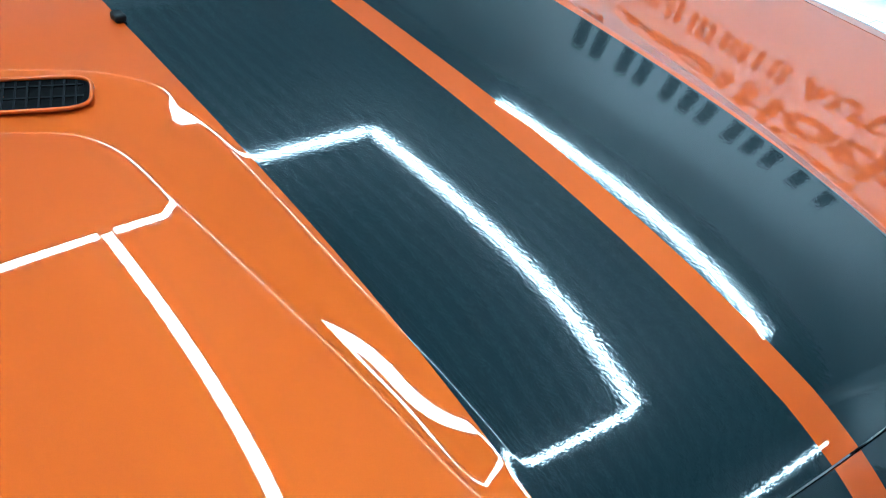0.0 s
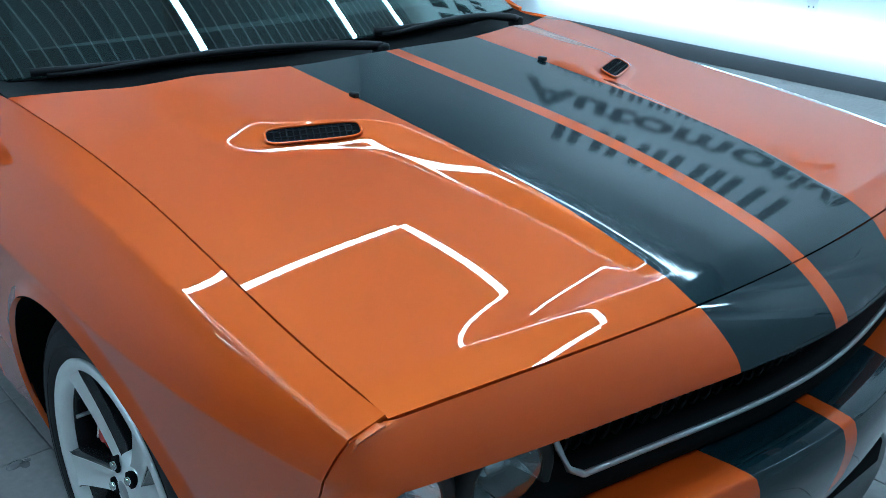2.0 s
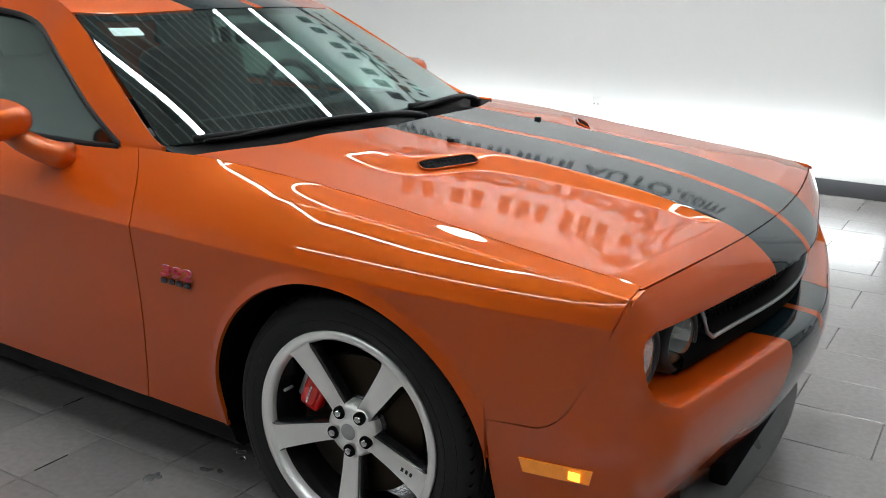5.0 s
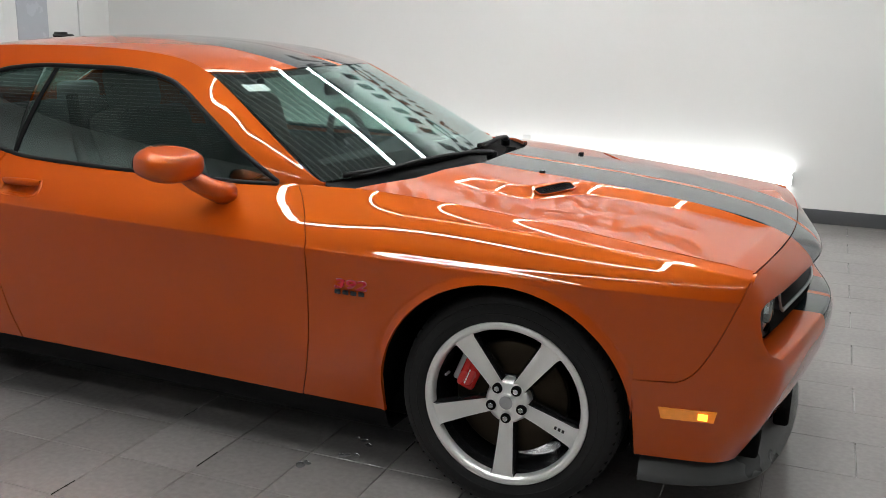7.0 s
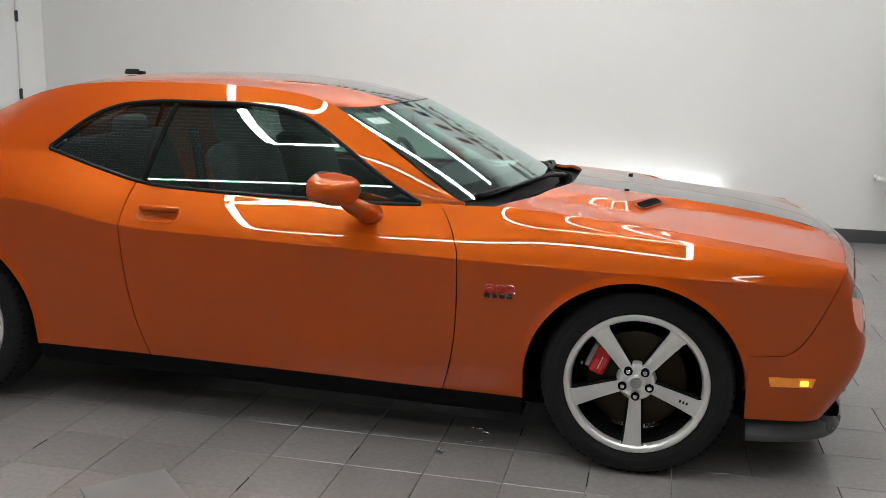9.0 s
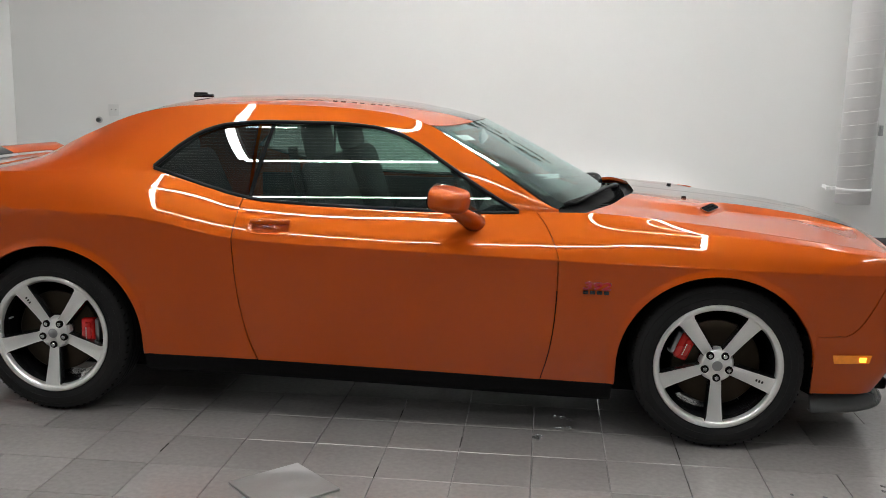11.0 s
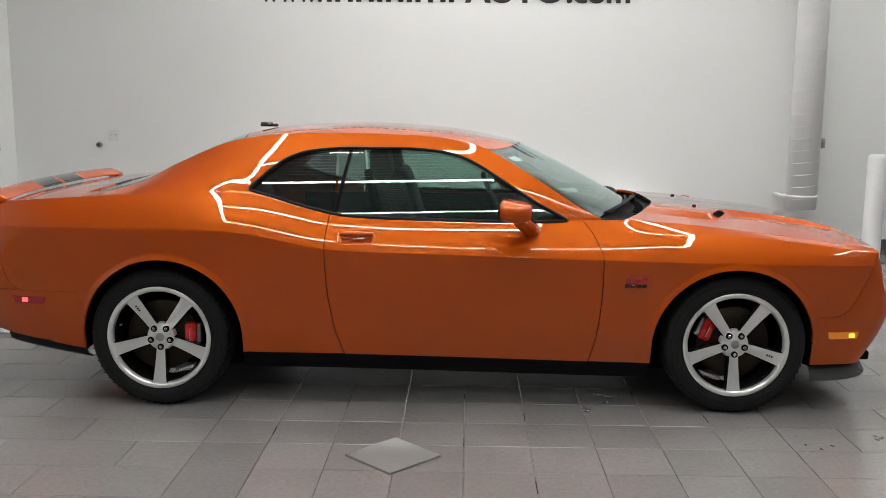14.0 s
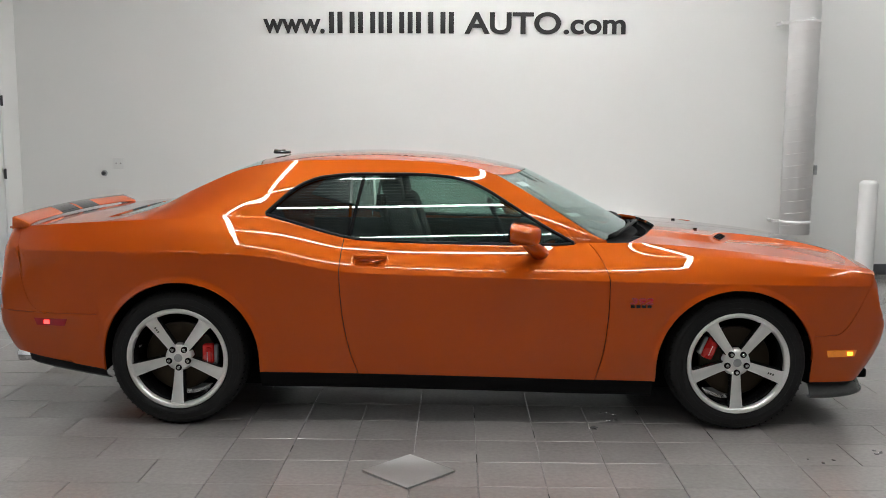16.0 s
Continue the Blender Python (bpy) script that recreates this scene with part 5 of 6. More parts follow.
for hand in (-1, 1):
    for yy, lit, r in ((.795, True, .079), (.632, False, .074)):
        x0 = float(NOSE(yy)) - .082
        yaw = 10 * hand
        base = Matrix.Translation((x0, hand * yy, .688)) @ pose(0, 0, 0, 0, 0, yaw)
        turn = pose(0, 0, 0, 0, 90)
        v, f = lathe([(r - .016, .040), (r - .012, .050), (r - .004, .052), (r + .008, .040), (r + .012, .0), (r + .014, -.03)], 48, "z")
        lamp = part("headlamp", mesh_from("headlamp", [turn @ Vector(q) for q in v], f), LAMP_BEZEL, car, "round headlamp with dark grey bezel, lit" if lit else "round inner lamp with dark bezel", m=base)
        # faceted bowl
        rv, rf = [], []
        rings = [(r - .014, .040), (r * .62, .010), (r * .42, -.012), (r * .24, -.022)]
        for k, (rr, h) in enumerate(rings):
            for q in range(16):
                a_ = 2 * math.pi * (q + .5 * (k % 2)) / 16
                rv.append(turn @ Vector((rr * math.cos(a_), rr * math.sin(a_), h)))
        for k in range(len(rings) - 1):
            for q in range(16):
                o_, n_ = k * 16, (k + 1) * 16
                rf += [(o_ + q, o_ + (q + 1) % 16, n_ + (q + (0 if k % 2 == 0 else 1)) % 16), (n_ + q, n_ + (q + 1) % 16, o_ + (q + (1 if k % 2 == 0 else 0)) % 16)]
        rf.append(tuple(range(48, 64)))
        part("reflector", mesh_from("reflector", rv, rf, False), REFLECTOR, lamp, "faceted bright reflector")
        v, f = lathe([(.024, -.02), (.027, .004), (.023, .014), (.012, .020), (.001, .022)], 28, "z")
        part("projector", mesh_from("projector", [turn @ Vector(q) for q in v], f), LAMP_GREY, lamp)
        if lit:
            v, f = lathe([(.001, .026), (.005, .0245), (.0065, .020)], 20, "z")
            part("bulb", mesh_from("bulb", [turn @ Vector(q) for q in v], f), LAMP_LIT, lamp, "glowing bulb")
        else:
            v, f = lathe([(.001, .028), (.006, .026), (.008, .02)], 16, "z")
            part("indicator", mesh_from("indicator", [turn @ (Vector(q) + Vector((-.030, -.028, -.004))) for q in v], f), AMBER_RING, lamp, "amber glow in the lamp")
        v, f = lathe([(r - .012, .046), (r * .6, .056), (r * .3, .060), (.001, .061)], 40, "z")
        part("lens", mesh_from("lens", [turn @ Vector(q) for q in v], f), LENS_CLEAR, lamp).visible_shadow = False
    lx = 2.024 + np.linspace(-.083, .083, 10)[:, None] * np.linspace(.90, 1.0, 5)[None]
    lz = np.linspace(.394, .431, 5)[None] + np.zeros((10, 1))
    pl = np.empty((10, 5, 3))
    zs = [r[0][0, 2] for r in rows_all][::-1]
    for i in range(10):
        for j in range(5):
            ws_ = []
            for r in rows_all:
                ws_.append(np.interp(lx[i, j], r[0][:, 0], r[0][:, 1]))
            pl[i, j] = (lx[i, j], hand * (np.interp(lz[i, j], zs, ws_[::-1]) + .004), lz[i, j])
    mk = panel("side_marker", pl, AMBER, car, (1.5, 0, .4), .010, "amber front side marker lamp, lit")
    part("bulb", box((.028, .006, .02), pl[7, 2] + np.array([0, hand * .004, 0]), .002), AMBER_LIT, mk)

# chin spoiler and lower intake
plan = [(1.885, .835), (1.95, .830), (2.05, .805), (2.14, .755), (2.21, .68), (2.255, .56), (2.285, .40), (2.305, .2), (2.312, 0)]
dd = np.linspace(0, 1, 9)
pp = curve_at(dd, plan, np.linspace(0, 1, 40))
pp = np.concatenate([pp * [1, -1], pp[-2::-1]])
out2 = np.gradient(pp, axis=0)
nn = np.stack([out2[:, 1], -out2[:, 0]], -1)
nn /= np.linalg.norm(nn, axis=1, keepdims=True)
chin = []
for (px, py), (ax, ay) in zip(pp, nn):
    chin.append([(px - ax * .09, py - ay * .09, .250), (px - ax * .035, py - ay * .035, .232), (px - ax * .012, py - ay * .012, .214), (px, py, .184), (px + ax * .012, py + ay * .012, .168), (px + ax * .008, py + ay * .008, .160), (px - ax * .03, py - ay * .03, .160)])
panel("chin_spoiler", np.array(chin), BLACK_PLASTIC, car, (1.6, 0, .19), .008, "black plastic chin spoiler")
for hand in (-1, 1):
    part("brake_duct", box((.10, .16, .05), (2.175, hand * .66, .272), .012), VOID, car, "black brake duct opening", m=pose(0, 0, 0))
part("lower_intake", box((.05, .9, .07), (2.275, 0, .285), .012), VOID, car, "black lower air intake")
for hand in (-1, 1):
    lin = []
    for z in np.linspace(.24, .505, 12):
        w_ = float(section(1.86, row_at(np.array(1.86), np.array(max(z, .26))))[0])
        e_ = wheel_edge(z)
        lin.append([(e_ - .030, hand * (w_ - .09), z), (e_ - .008, hand * (w_ - .035), z), (e_ - .002, hand * (w_ - .018), z), (e_ + .006, hand * (w_ - .015), z), (e_ + .020, hand * (w_ - .02), z)])
    lin = np.array(lin)
    panel("splash_guard", lin, VOID, car, (1.8, 0, .3), .006, "black splash guard ahead of the front wheel")
part("underbody", box((3.7, 1.50, .12), (-.02, 0, .24), .03), VOID, car, "black underbody")


# ---- wheels ----
def wheel(cx, hand, front):
    cz = .3645
    turn = Matrix.Translation((cx, hand * .805, cz)) @ (Matrix() if hand < 0 else pose(0, 0, 0, 0, 0, 180))
    lip = [(.2665, -.112), (.2685, -.118), (.2660, -.1225), (.2520, -.1225), (.2455, -.118), (.2415, -.108), (.2385, -.095)]
    v, f = lathe(lip, 128)
    w = part("wheel", mesh_from("wheel", v, f), ALLOY, car, "five-spoke alloy wheel with machined faces", m=turn)
    tread = []
    for h in np.linspace(.092, -.092, 41):
        groove = .008 if min(abs(abs(h) - g) for g in (.022, .055)) < .004 else 0
        tread.append((.3645 - .012 * (abs(h) / .1) ** 4 - groove, h))
    tyre = [(.262, .105), (.268, .117), (.30, .124), (.333, .117), (.350, .104)] + tread + [(.350, -.104), (.343, -.111), (.333, -.117), (.318, -.1215), (.300, -.124), (.285, -.122), (.274, -.1165), (.2675, -.1135), (.262, -.105)]
    v, f = lathe(tyre, 128)
    ty = part("tyre", mesh_from("tyre", v, f), RUBBER, w, "black low-profile tyre")
    lugs = []
    for k in range(64):
        a_ = 2 * math.pi * k / 64
        lugs.append(box((.004, .030, .012), (0, 0, 0), 0, turn=Matrix.Rotation(-a_, 4, "Y") @ Matrix.Translation((0, -.089, .3505)) @ pose(0, 0, 0, 0, 0, 25)))
    tagged(part("tread_groove", merge(*lugs), VOID, ty, "dark shoulder grooves of the tread"), kind="stuff")
    ring = [tube([(.296 * math.sin(a_) * 1.0, -.1238, .296 * math.cos(a_)) for a_ in np.linspace(0, 2 * math.pi, 97)], .0012, 4, caps=False),
            tube([(.326 * math.sin(a_), -.1195, .326 * math.cos(a_)) for a_ in np.linspace(0, 2 * math.pi, 97)], .0012, 4, caps=False)]
    v, f = joined(*ring)
    part("sidewall_ring", mesh_from("sidewall_ring", v, f), RUBBER, ty)
    v, f = lathe([(.2385, -.096), (.232, -.06), (.226, .0), (.226, .10), (.262, .108)], 96)
    part("barrel", mesh_from("barrel", v, f), ALLOY_DARK, w, "black inner barrel")

    def spoke_meshes():
        face, body = [], []
        for r in np.linspace(.040, .2465, 26):
            u = (r - .04) / .2065
            hw = .0205 + .0135 * u ** 1.3 + .010 * max(0, (u - .90) / .10) ** 2 + .006 * max(0, (.18 - u) / .18) ** 2
            yf = -.090 - .026 * u ** 1.6
            row, deep = [], []
            for q in np.linspace(-1, 1, 9):
                row.append((q * hw, yf + .0045 * (1 - q * q), -r))
            face.append(row)
            body.append([(-hw - .0012, yf + .001, -r), (-hw - .010, yf + .030, -r), (-hw * .7, yf + .052, -r), (hw * .7, yf + .052, -r), (hw + .010, yf + .030, -r), (hw + .0012, yf + .001, -r)])
        return sheet(np.array(face), (0, .3, -.15), .004), sheet(np.array(body), (0, -.11, -.15), .002)

    fm, bm_ = spoke_meshes()
    face_me, body_me = mesh_from("spoke", *fm), mesh_from("spoke_side", *bm_)
    for k in range(5):
        rot = Matrix.Rotation(2 * math.pi * k / 5 + (0.0 if front else math.radians(2)), 4, "Y")
        part("spoke", face_me, ALLOY, w, "machined silver spoke face", m=rot)
        part("spoke_side", body_me, ALLOY_DARK, w, m=rot)
        a_ = 2 * math.pi * k / 5
        px, pz = -.0525 * math.sin(a_), -.0525 * math.cos(a_)
        part("lug_well", cylinder(.0165, .012, (px, -.0945, pz), "y", 20), VOID, w)
        part("lug_nut", cylinder(.0105, .02, (px, -.0975, pz), "y", 6, .009, .002), CHROME, w, "chrome lug nut")
    mark = merge(*[box((.0075, .002, .011), (-.013 + .013 * i, 0, 0), .001) for i in range(3)])
    part("spoke_mark", mark, INK, w, "small black marking on a spoke", m=Matrix.Rotation((2 if not front else 4) * 2 * math.pi / 5 * 1.0, 4, "Y") @ Matrix.Translation((0, -.1035, -.185)) @ pose(0, 0, 0, 0, 90, 0))
    v, f = lathe([(.001, -.1025), (.026, -.1015), (.030, -.099), (.034, -.0965), (.058, -.0945), (.070, -.088), (.076, -.06)], 48)
    part("hub", mesh_from("hub", v, f), ALLOY, w, "silver hub with round centre cap")
    v, f = lathe([(.001, -.1035), (.020, -.1032), (.0225, -.1012)], 32)
    part("centre_cap", mesh_from("centre_cap", v, f), SATIN, w)
    v, f = lathe([(.078, -.045), (.182, -.045), (.185, -.042), (.185, -.012), (.078, -.012)], 72)
    part("brake_disc", mesh_from("brake_disc", v, f), STEEL, w, "steel brake disc")
    v, f = lathe([(.03, -.05), (.075, -.055), (.078, -.02)], 40)
    part("disc_hat", mesh_from("disc_hat", v, f), ALLOY_DARK, w)
    part("valve", cylinder(.004, .03, (-.205, -.085, .06), "y", 10), SATIN, w)
    s = 1 if not front else -1
    s = s if hand < 0 else -s
    body = merge(box((.062, .055, .115), (0, 0, 0), .014, 3), box((.030, .062, .085), (.006, -.004, 0), .01, 3))
    cal = part("caliper", body, RED_CALIPER, w, "red brake caliper", m=Matrix.Rotation(math.radians(0 if not front else -s * 22), 4, "Y") @ Matrix.Translation((s * .150, -.048, .012)))
    part("caliper_mark", merge(*[box((.004, .002, .008), (0, -.0365, -.03 + .011 * i), .0005) for i in range(5)]), PAPER, cal)
    part("caliper_bracket", box((.03, .04, .10), (s * .034, .01, 0), .006), SATIN, cal)


for hand in (-1, 1):
    wheel(1.473, hand, True)
    wheel(-1.473, hand, False)


# ---- mirrors, handles, badge, aerial ----
def mirror(hand):
    verts, faces = [], []
    n, k = 24, 32
    for i in range(n + 1):
        a_ = math.pi * i / n
        for j in range(k):
            b_ = 2 * math.pi * j / k
            cy = math.cos(a_)
            rad = math.sin(a_) ** 0.72
            px = math.copysign(abs(math.cos(b_)) ** .8, math.cos(b_)) * rad
            pz = math.copysign(abs(math.sin(b_)) ** .6, math.sin(b_)) * rad
            px = max(px, -.62)
            pz = min(pz, .80 - .10 * px) if pz > 0 else pz * .92
            taper = 1 - .13 * (cy + 1) / 2
            verts.append((px * .092 * taper, cy * .118, pz * .063 * taper + .006 * (1 - px)))
    for i in range(n):
        for j in range(k):
            l = (j + 1) % k
            faces.append((i * k + j, i * k + l, (i + 1) * k + l, (i + 1) * k + j))
    base = Matrix.Translation((.335, hand * 1.045, 1.046)) @ pose(0, 0, 0, 0, 3, hand * 14)
    sh = part("door_mirror", mesh_from("door_mirror", [(a_, -hand * b_, c_) for a_, b_, c_ in verts], faces), PAINT, car, "orange door mirror on a stalk", m=base)
    gv, gf = lathe([(.001, 0), (.9, 0), (1.0, .06)], 40, "z")
    part("mirror_glass", mesh_from("mirror_glass", [(-.058 - .004 * c_, a_ * .100, b_ * .050 + .009) for a_, b_, c_ in gv], gf), CHROME, sh, "mirror glass")
    part("mirror_edge", mesh_from("mirror_edge", *tube([(-.0575, .102 * math.cos(u), .052 * math.sin(u) + .009) for u in np.linspace(0, 2 * math.pi, 41)], .004, 6, caps=False)), BLACK_TRIM, sh)
    pts = [(.345, hand * .99, 1.02), (.372, hand * .965, .988), (.398, hand * .935, .964), (.416, hand * .898, .945), (.428, hand * .860, .932)]
    v, f = tube(pts, [.036, .038, .040, .043, .050], 16, .9)
    inv = base.inverted()
    part("stalk", mesh_from("stalk", [inv @ Vector(q) for q in v], f), PAINT, sh)


def on_flank(x, z, hand, lift=0.0):
    p = side(np.array(x), row_at(np.array(x), np.array(z)), hand)
    return np.array([p[0], p[1] + hand * lift, p[2]])


for hand in (-1, 1):
    mirror(hand)
    cup = []
    for r_, deep in ((1.22, -.0012), (1.02, -.0016), (.95, .004), (.8, .016), (.55, .024), (.25, .027), (.02, .028)):
        ring = []
        for a_ in np.linspace(0, 2 * math.pi, 37):
            ex = math.copysign(abs(math.cos(a_)) ** .5, math.cos(a_)) * .081 * r_
            ez = math.copysign(abs(math.sin(a_)) ** .6, math.sin(a_)) * .026 * r_
            q = on_flank(-.453 + ex, .892 + ez, hand)
            ring.append((q[0], q[1] - hand * deep, q[2]))
        cup.append(ring)
    panel("handle_recess", np.array(cup), PAINT, car, (-.453, hand * .7, .89), .0008, "hollow behind the door handle")
    pull = []
    for x in np.linspace(-.538, -.368, 16):
        e = abs((x + .453) / .085)
        lift = .020 * (1 - e ** 6)
        q = on_flank(x, .912, hand)
        ring = []
        for a_ in np.linspace(0, 2 * math.pi, 13):
            ring.append((x, q[1] + hand * (lift * .6 + .011 * math.cos(a_) * (1 - .3 * e ** 4)), .9135 + .0145 * math.sin(a_) * (1 - .35 * e ** 4)))
        pull.append(ring)
    v, f = sheet(np.array(pull), (-.453, hand * .97, .913), .001)
    part("door_handle", mesh_from("door_handle", v, f), PAINT, car, "orange pull handle")
    # engine badge: red figures over a black word, drawn as bars
    q = on_flank(.95, .70, hand, .004)
    plate = part("engine_badge", merge(*[box((.021, .005, .015), (.95 + (-.043 + .0285 * i) * -hand, q[1], .6705), .0015) for i in range(4)]), BLACK_GLOSS, car, "chrome edged badge with red figures on the fender")
    cu = bpy.data.curves.new("figures", "FONT")
    cu.body, cu.size, cu.extrude, cu.bevel_depth, cu.shear = "392", .043, .003, .0008, .15
    tmp = new("figures", cu)
    bpy.context.view_layer.update()
    me = bpy.data.meshes.new_from_object(tmp.evaluated_get(bpy.context.evaluated_depsgraph_get()))
    bpy.data.objects.remove(tmp)
    xs_ = [v_.co.x for v_ in me.vertices]
    kx = .115 / (max(xs_) - min(xs_))
    me.materials.clear()
    face = Matrix.Translation((.95 + hand * .0575, q[1], .684)) @ pose(0, 0, 0, 90, 0, 0 if hand < 0 else 180) @ Matrix.Diagonal((kx, 1, 1, 1))
    part("badge_figures", me, BADGE_RED, plate, "red raised figures", m=face)
    me2 = me.copy()
    me2.materials.clear()
    part("badge_edge", me2, CHROME, plate, "chrome edge of the figures", m=Matrix.Translation((0, -hand * .0025, -.0012)) @ face @ Matrix.Translation((-.0012, 0, 0)) @ Matrix.Diagonal((1.03, 1.08, 1, 1)))
part("aerial", merge(box((.105, .036, .018), (-1.07, 0, 1.427), .008, 3), box((.07, .020, .012), (-1.085, 0, 1.438), .005, 3)), BLACK_GLOSS, car, "small black roof aerial")

# ---- cabin ----
def seat(name, x, y, back=True):
    s = part(name, box((.50, .50, .15), (x, y, .56), .05, 3), LEATHER, car, "dark grey leather seat")
    if back:
        part("backrest", box((.15, .52, .62), (0, 0, 0), .055, 3, turn=Matrix.Translation((x - .30, y, .86)) @ pose(0, 0, 0, 0, -18)), LEATHER, s)
        part("headrest", box((.11, .26, .19), (0, 0, 0), .045, 3, turn=Matrix.Translation((x - .42, y, 1.235)) @ pose(0, 0, 0, 0, -12)), HEADREST, s, "grey headrest")
        for dy in (-.07, .07):
            part("headrest_post", cylinder(.007, .12, (x - .40, y + dy, 1.12), seg=10), CHROME, s)


seat("front_seat", .05, -.37)
seat("front_seat", .05, .37)
rs = part("rear_seat", box((.50, 1.15, .20), (-.85, 0, .55), .06, 3), LEATHER, car, "dark grey rear bench seat")
part("backrest", box((.14, 1.15, .58), (0, 0, 0), .05, 3, turn=Matrix.Translation((-1.17, 0, .84)) @ pose(0, 0, 0, 0, -24)), LEATHER, rs)
for yy in (-.32, .32):
    part("headrest", box((.10, .25, .13), (-1.30, yy, 1.13), .04, 3), HEADREST, rs)
part("parcel_shelf", box((.55, 1.15, .03), (-1.58, 0, 1.02), .01), DASH, car)
dash = []
for tt in np.linspace(-.96, .96, 40):
    xw = 1.005 - .235 * tt * tt
    hump = .025 * math.exp(-((tt * .75 - .37) / .18) ** 2)
    dash.append([(xw - .05, tt * .76, .975), (xw * .6 + .20, tt * .76, 1.0 + hump * .6), (.50, tt * .77, .995 + hump), (.43, tt * .77, .96 + hump), (.42, tt * .77, .80), (.50, tt * .77, .62)])
panel("dashboard", np.array(dash), DASH, car, (.8, 0, .6), .01, "dark grey dashboard")
v, f = tube([(0, .18 * math.cos(u), .18 * math.sin(u)) for u in np.linspace(0, 2 * math.pi, 49)], .016, 10, caps=False)
sw = part("steering_wheel", mesh_from("steering_wheel", v, f), LEATHER, car, "dark leather steering wheel", m=Matrix.Translation((.27, .37, .95)) @ pose(0, 0, 0, 0, -22))
part("spokes", merge(box((.03, .34, .04), (0, 0, -.01), .01), box((.03, .05, .17), (0, 0, -.09), .01), box((.05, .13, .12), (0, 0, -.01), .03, 3)), DASH, sw)
part("rear_view_mirror", merge(box((.03, .24, .07), (.40, 0, 1.255), .02, 3), box((.05, .03, .05), (.43, 0, 1.29), .01)), BLACK_TRIM, car, "black rear-view mirror")
part("centre_console", box((.85, .22, .30), (.10, 0, .60), .04, 3), DASH, car)
part("cabin_floor", box((2.1, 1.5, .05), (-.25, 0, .36), .01), VOID, car)
part("firewall", box((.05, 1.5, .62), (.70, 0, .66), .01), VOID, car)
for hand in (-1, 1):
    trim = np.array([[(x, hand * .785, z) for z in np.linspace(.34, .955, 6)] for x in np.linspace(-1.0, .62, 8)])
    panel("door_trim", trim, DASH, car, (0, hand * 1.2, .6), .02, "dark door lining")
    belt = [(-.42, hand * .66, 1.22), (-.38, hand * .68, 1.02), (-.33, hand * .66, .75)]
    part("seat_belt", mesh_from("seat_belt", *tube(belt, .022, 8, 1.0)), VOID, car)
rh = top_surface(np.repeat(np.linspace(-1.1, .2, 16)[:, None], 15, 1), np.repeat(np.linspace(-.97, .97, 15)[None], 16, 0)) - np.array([0, 0, .035])
panel("headlining", rh, HEADREST, car, (0, 0, 2), .006, "grey headlining")
sheet_p = np.array([[(.80, .30, 1.021), (.80, .58, 1.018)], [(.68, .28, 1.012), (.66, .54, 1.012)]])
part("dash_paper", mesh_from("dash_paper", *sheet(sheet_p, (.7, .4, 0), .001), smooth=False), PAPER, car, "white paper lying on the dashboard")
st = ws[3:8, 5:9] - np.array([0, 0, .004])
stk = panel("windscreen_sticker", st, PAPER, car, (.3, 0, .7), .0006, "small pale stock sticker inside the windscreen")

# ---- water drops on the floor ----
random.seed(4)
for cx, cy, r, n in ((.74, -.89, .035, 4), (.86, -.67, .025, 3), (.80, -.77, .022, 3), (2.05, -1.25, .02, 4), (1.75, -1.35, .015, 3), (2.45, -.75, .02, 4)):
    for k in range(n):
        a_, d_ = random.uniform(0, 6.3), random.uniform(0, .09)
        rr = r * random.uniform(.2, .5)
        v, f = lathe([(rr, 0), (rr * .96, .0016), (rr * .8, .003), (rr * .4, .004), (.0005, .0042)], 18, "z")
        ob = part("water_drop", mesh_from("water_drop", [(p[0] * random.uniform(.97, 1.03) * 1.5, p[1], p[2]) for p in v], f), WATER, None, m=Matrix.Translation((cx + d_ * math.cos(a_), cy + d_ * math.sin(a_) * .6, 0)) @ pose(0, 0, 0, 0, 0, random.uniform(0, 180)))
        tagged(ob, "small clear water drop lying on the grey tiles", "water drop", "water drops")

# ---- floor tiles ----
SIZE_X, SIZE_Y, JOINT = .305, .310, .003
X0, Y0 = .10, -.805


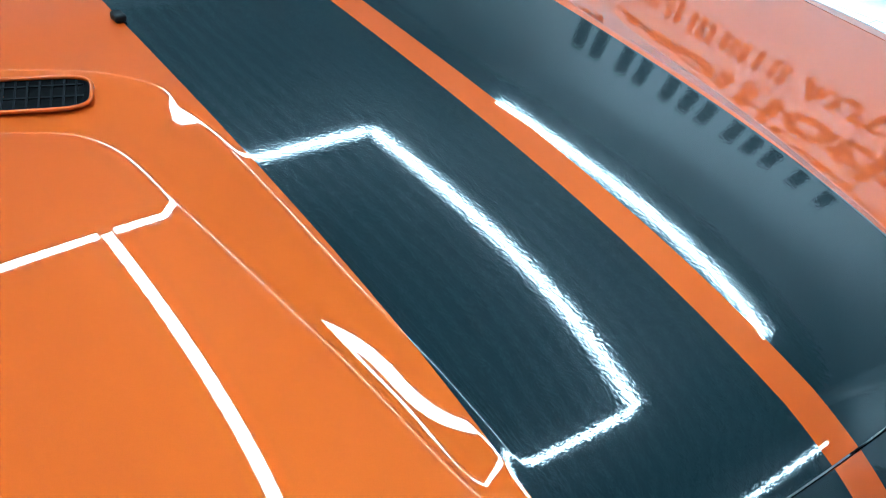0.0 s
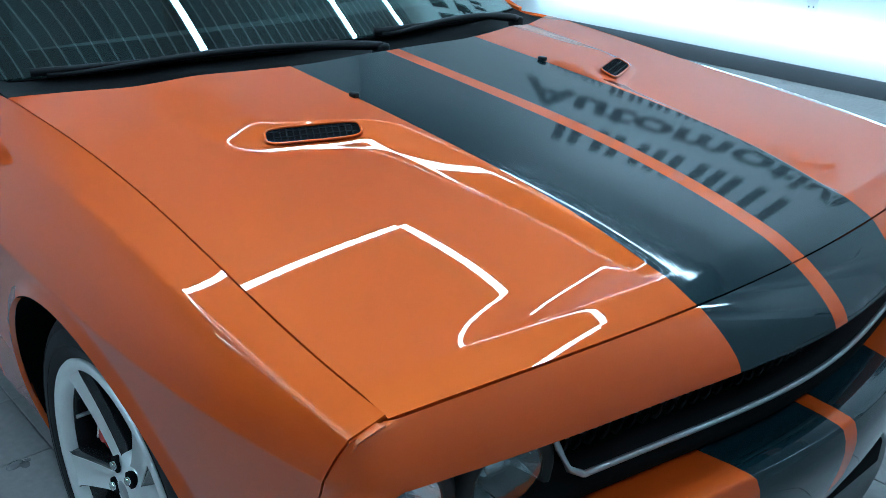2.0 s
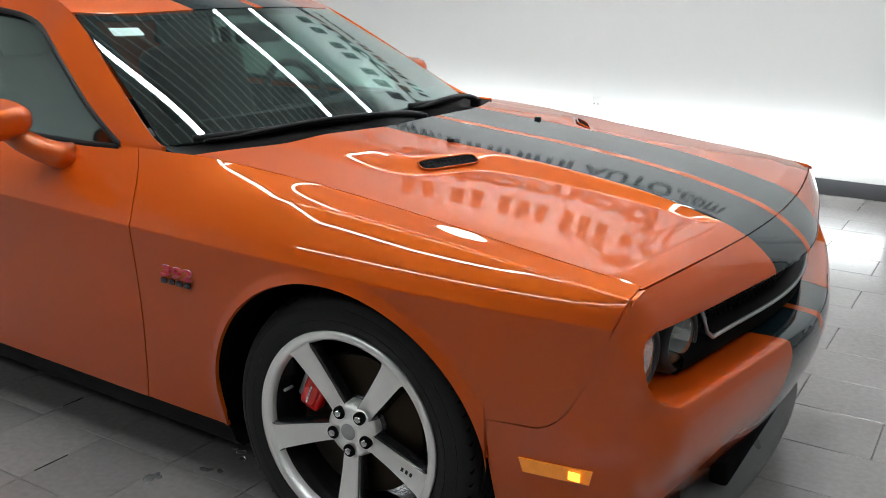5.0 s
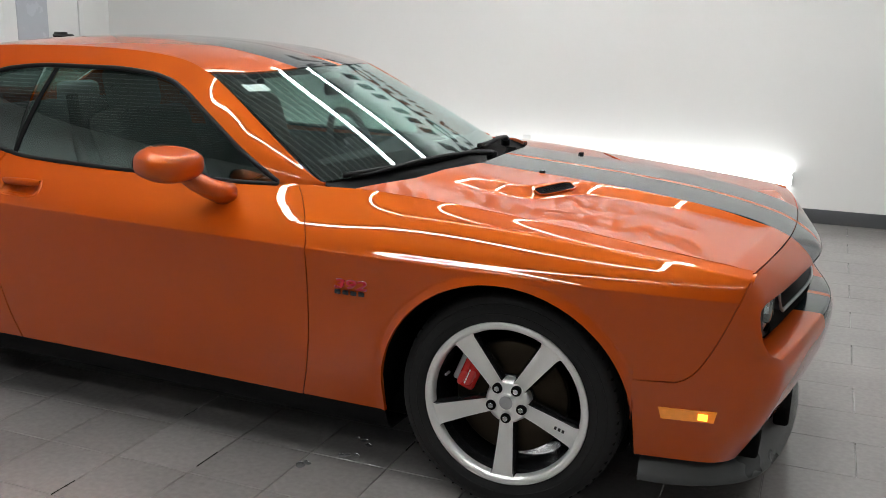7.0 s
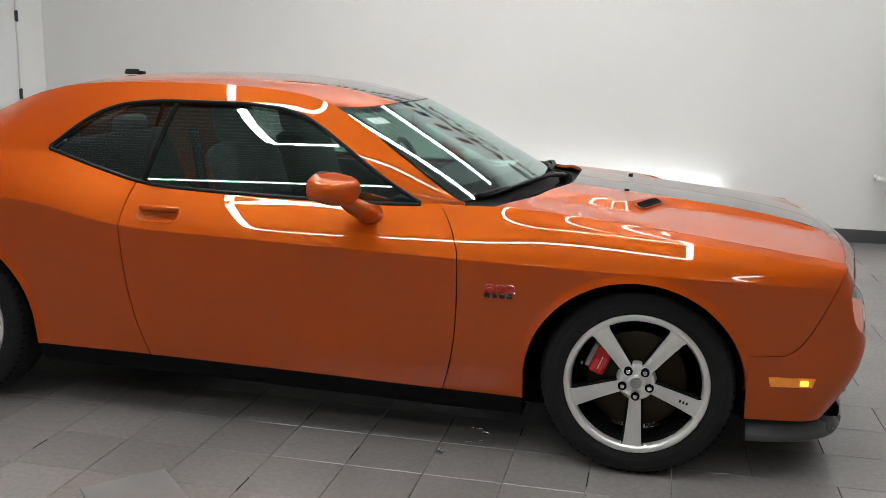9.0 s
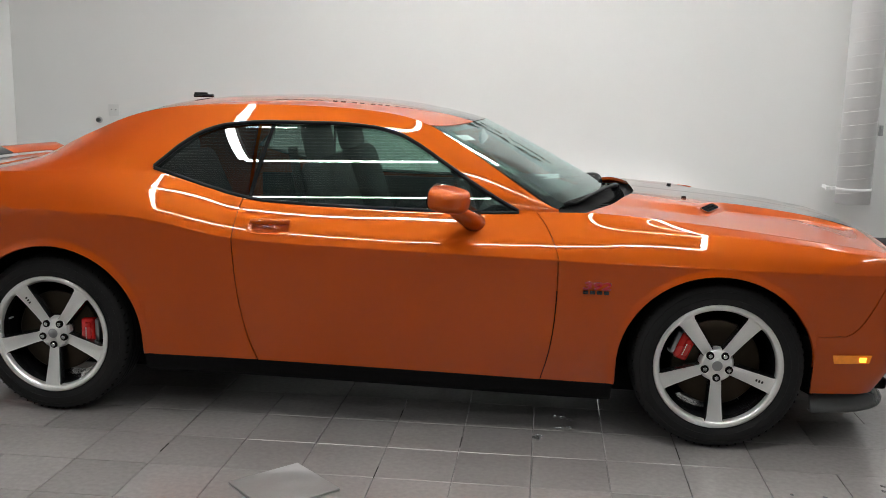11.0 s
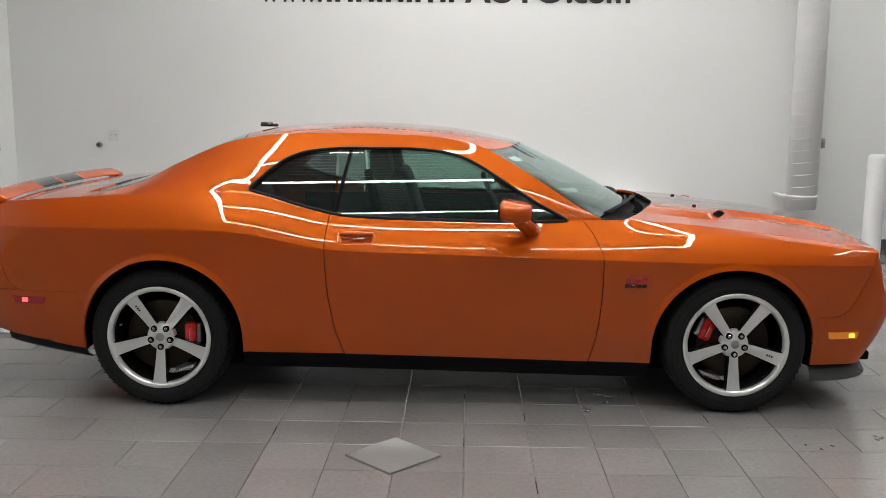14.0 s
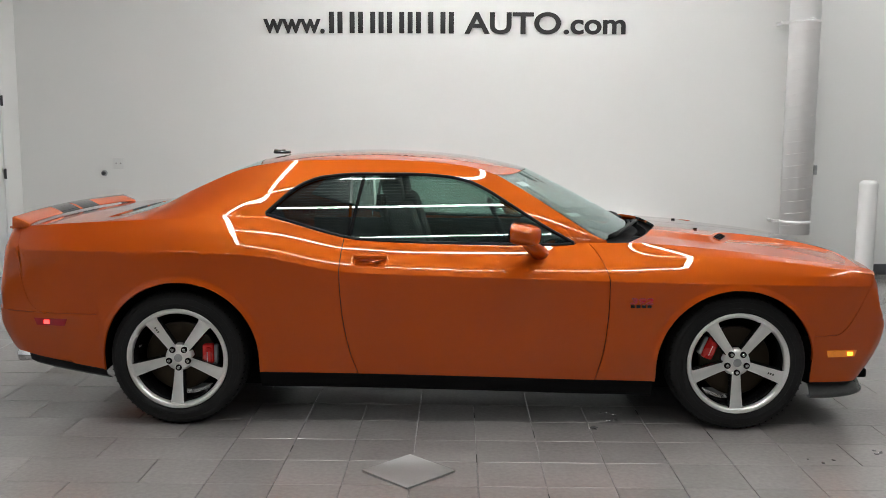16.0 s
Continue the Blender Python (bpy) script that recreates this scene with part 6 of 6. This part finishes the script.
def tile_mesh(w, d):
    b, t_ = .0016, 0.0
    pts = []
    for inset, z in ((0, -.010), (0, -b), (b, t_)):
        pts += [(-w / 2 + inset, -d / 2 + inset, z), (w / 2 - inset, -d / 2 + inset, z), (w / 2 - inset, d / 2 - inset, z), (-w / 2 + inset, d / 2 - inset, z)]
    faces = [(8, 9, 10, 11)]
    for k in (0, 4):
        for i in range(4):
            j = (i + 1) % 4
            faces.append((k + i, k + j, k + 4 + j, k + 4 + i))
    return pts, faces


square = mesh_from("tile", *tile_mesh(SIZE_X - JOINT, SIZE_Y - JOINT), smooth=False)
long_ = mesh_from("tile", *tile_mesh(2 * SIZE_X - JOINT, SIZE_Y - JOINT), smooth=False)
square.materials.append(TILE)
long_.materials.append(TILE)
rest = []
random.seed(11)
row = int((BACK_Y - Y0) / SIZE_Y) - 1
while Y0 + row * SIZE_Y < WALL_Y + .2:
    cy = Y0 + (row + .5) * SIZE_Y
    k = int((LEFT_X - X0) / SIZE_X) - 2
    k -= (k + row) % 2
    while X0 + k * SIZE_X < RIGHT_X + .2:
        cx = X0 + (k + 1) * SIZE_X
        small = -1.15 < cx < 1.65 and -2.7 < cy < -.4
        for n in range(2 if small else 1):
            px = cx + (n - .5) * SIZE_X if small else cx
            near = -2.9 < px < 3.1 and -3.1 < cy < -.35
            if near:
                ob = part("tile", square if small else long_, None, floor, m=Matrix.Translation((px, cy, random.uniform(-.0003, .0002))))
            else:
                v, f = tile_mesh((SIZE_X if small else 2 * SIZE_X) - JOINT, SIZE_Y - JOINT)
                rest.append(([(p[0] + px, p[1] + cy, p[2]) for p in v], f))
        k += 2
    row += 1
v, f = joined(*rest)
tagged(part("tiles", mesh_from("tiles", v, f, False), TILE, floor), kind="stuff")
# short open gaps in the joints
random.seed(23)
gaps = []
for n in range(16):
    gx = X0 + SIZE_X * random.randint(-8, 8)
    gy = Y0 + SIZE_Y * random.randint(-9, 0) + random.uniform(.05, .25)
    if math.hypot(gx + .235, gy + 1.555) > .34:
        gaps.append(box((.0032, random.uniform(.05, .14), .004), (gx, gy, -.0012)))
tagged(part("joint_gap", merge(*gaps), VOID, floor), kind="stuff")
loose = tagged(part("floor_tile", box((.305, .305, .010), (0, 0, .0055), .002), TILE_LIGHT, None, m=Matrix.Translation((-.218, -1.568, 0)) @ pose(0, 0, 0, 0, 0, 46)), "pale grey square tile lying diagonally on the floor", "floor tile")
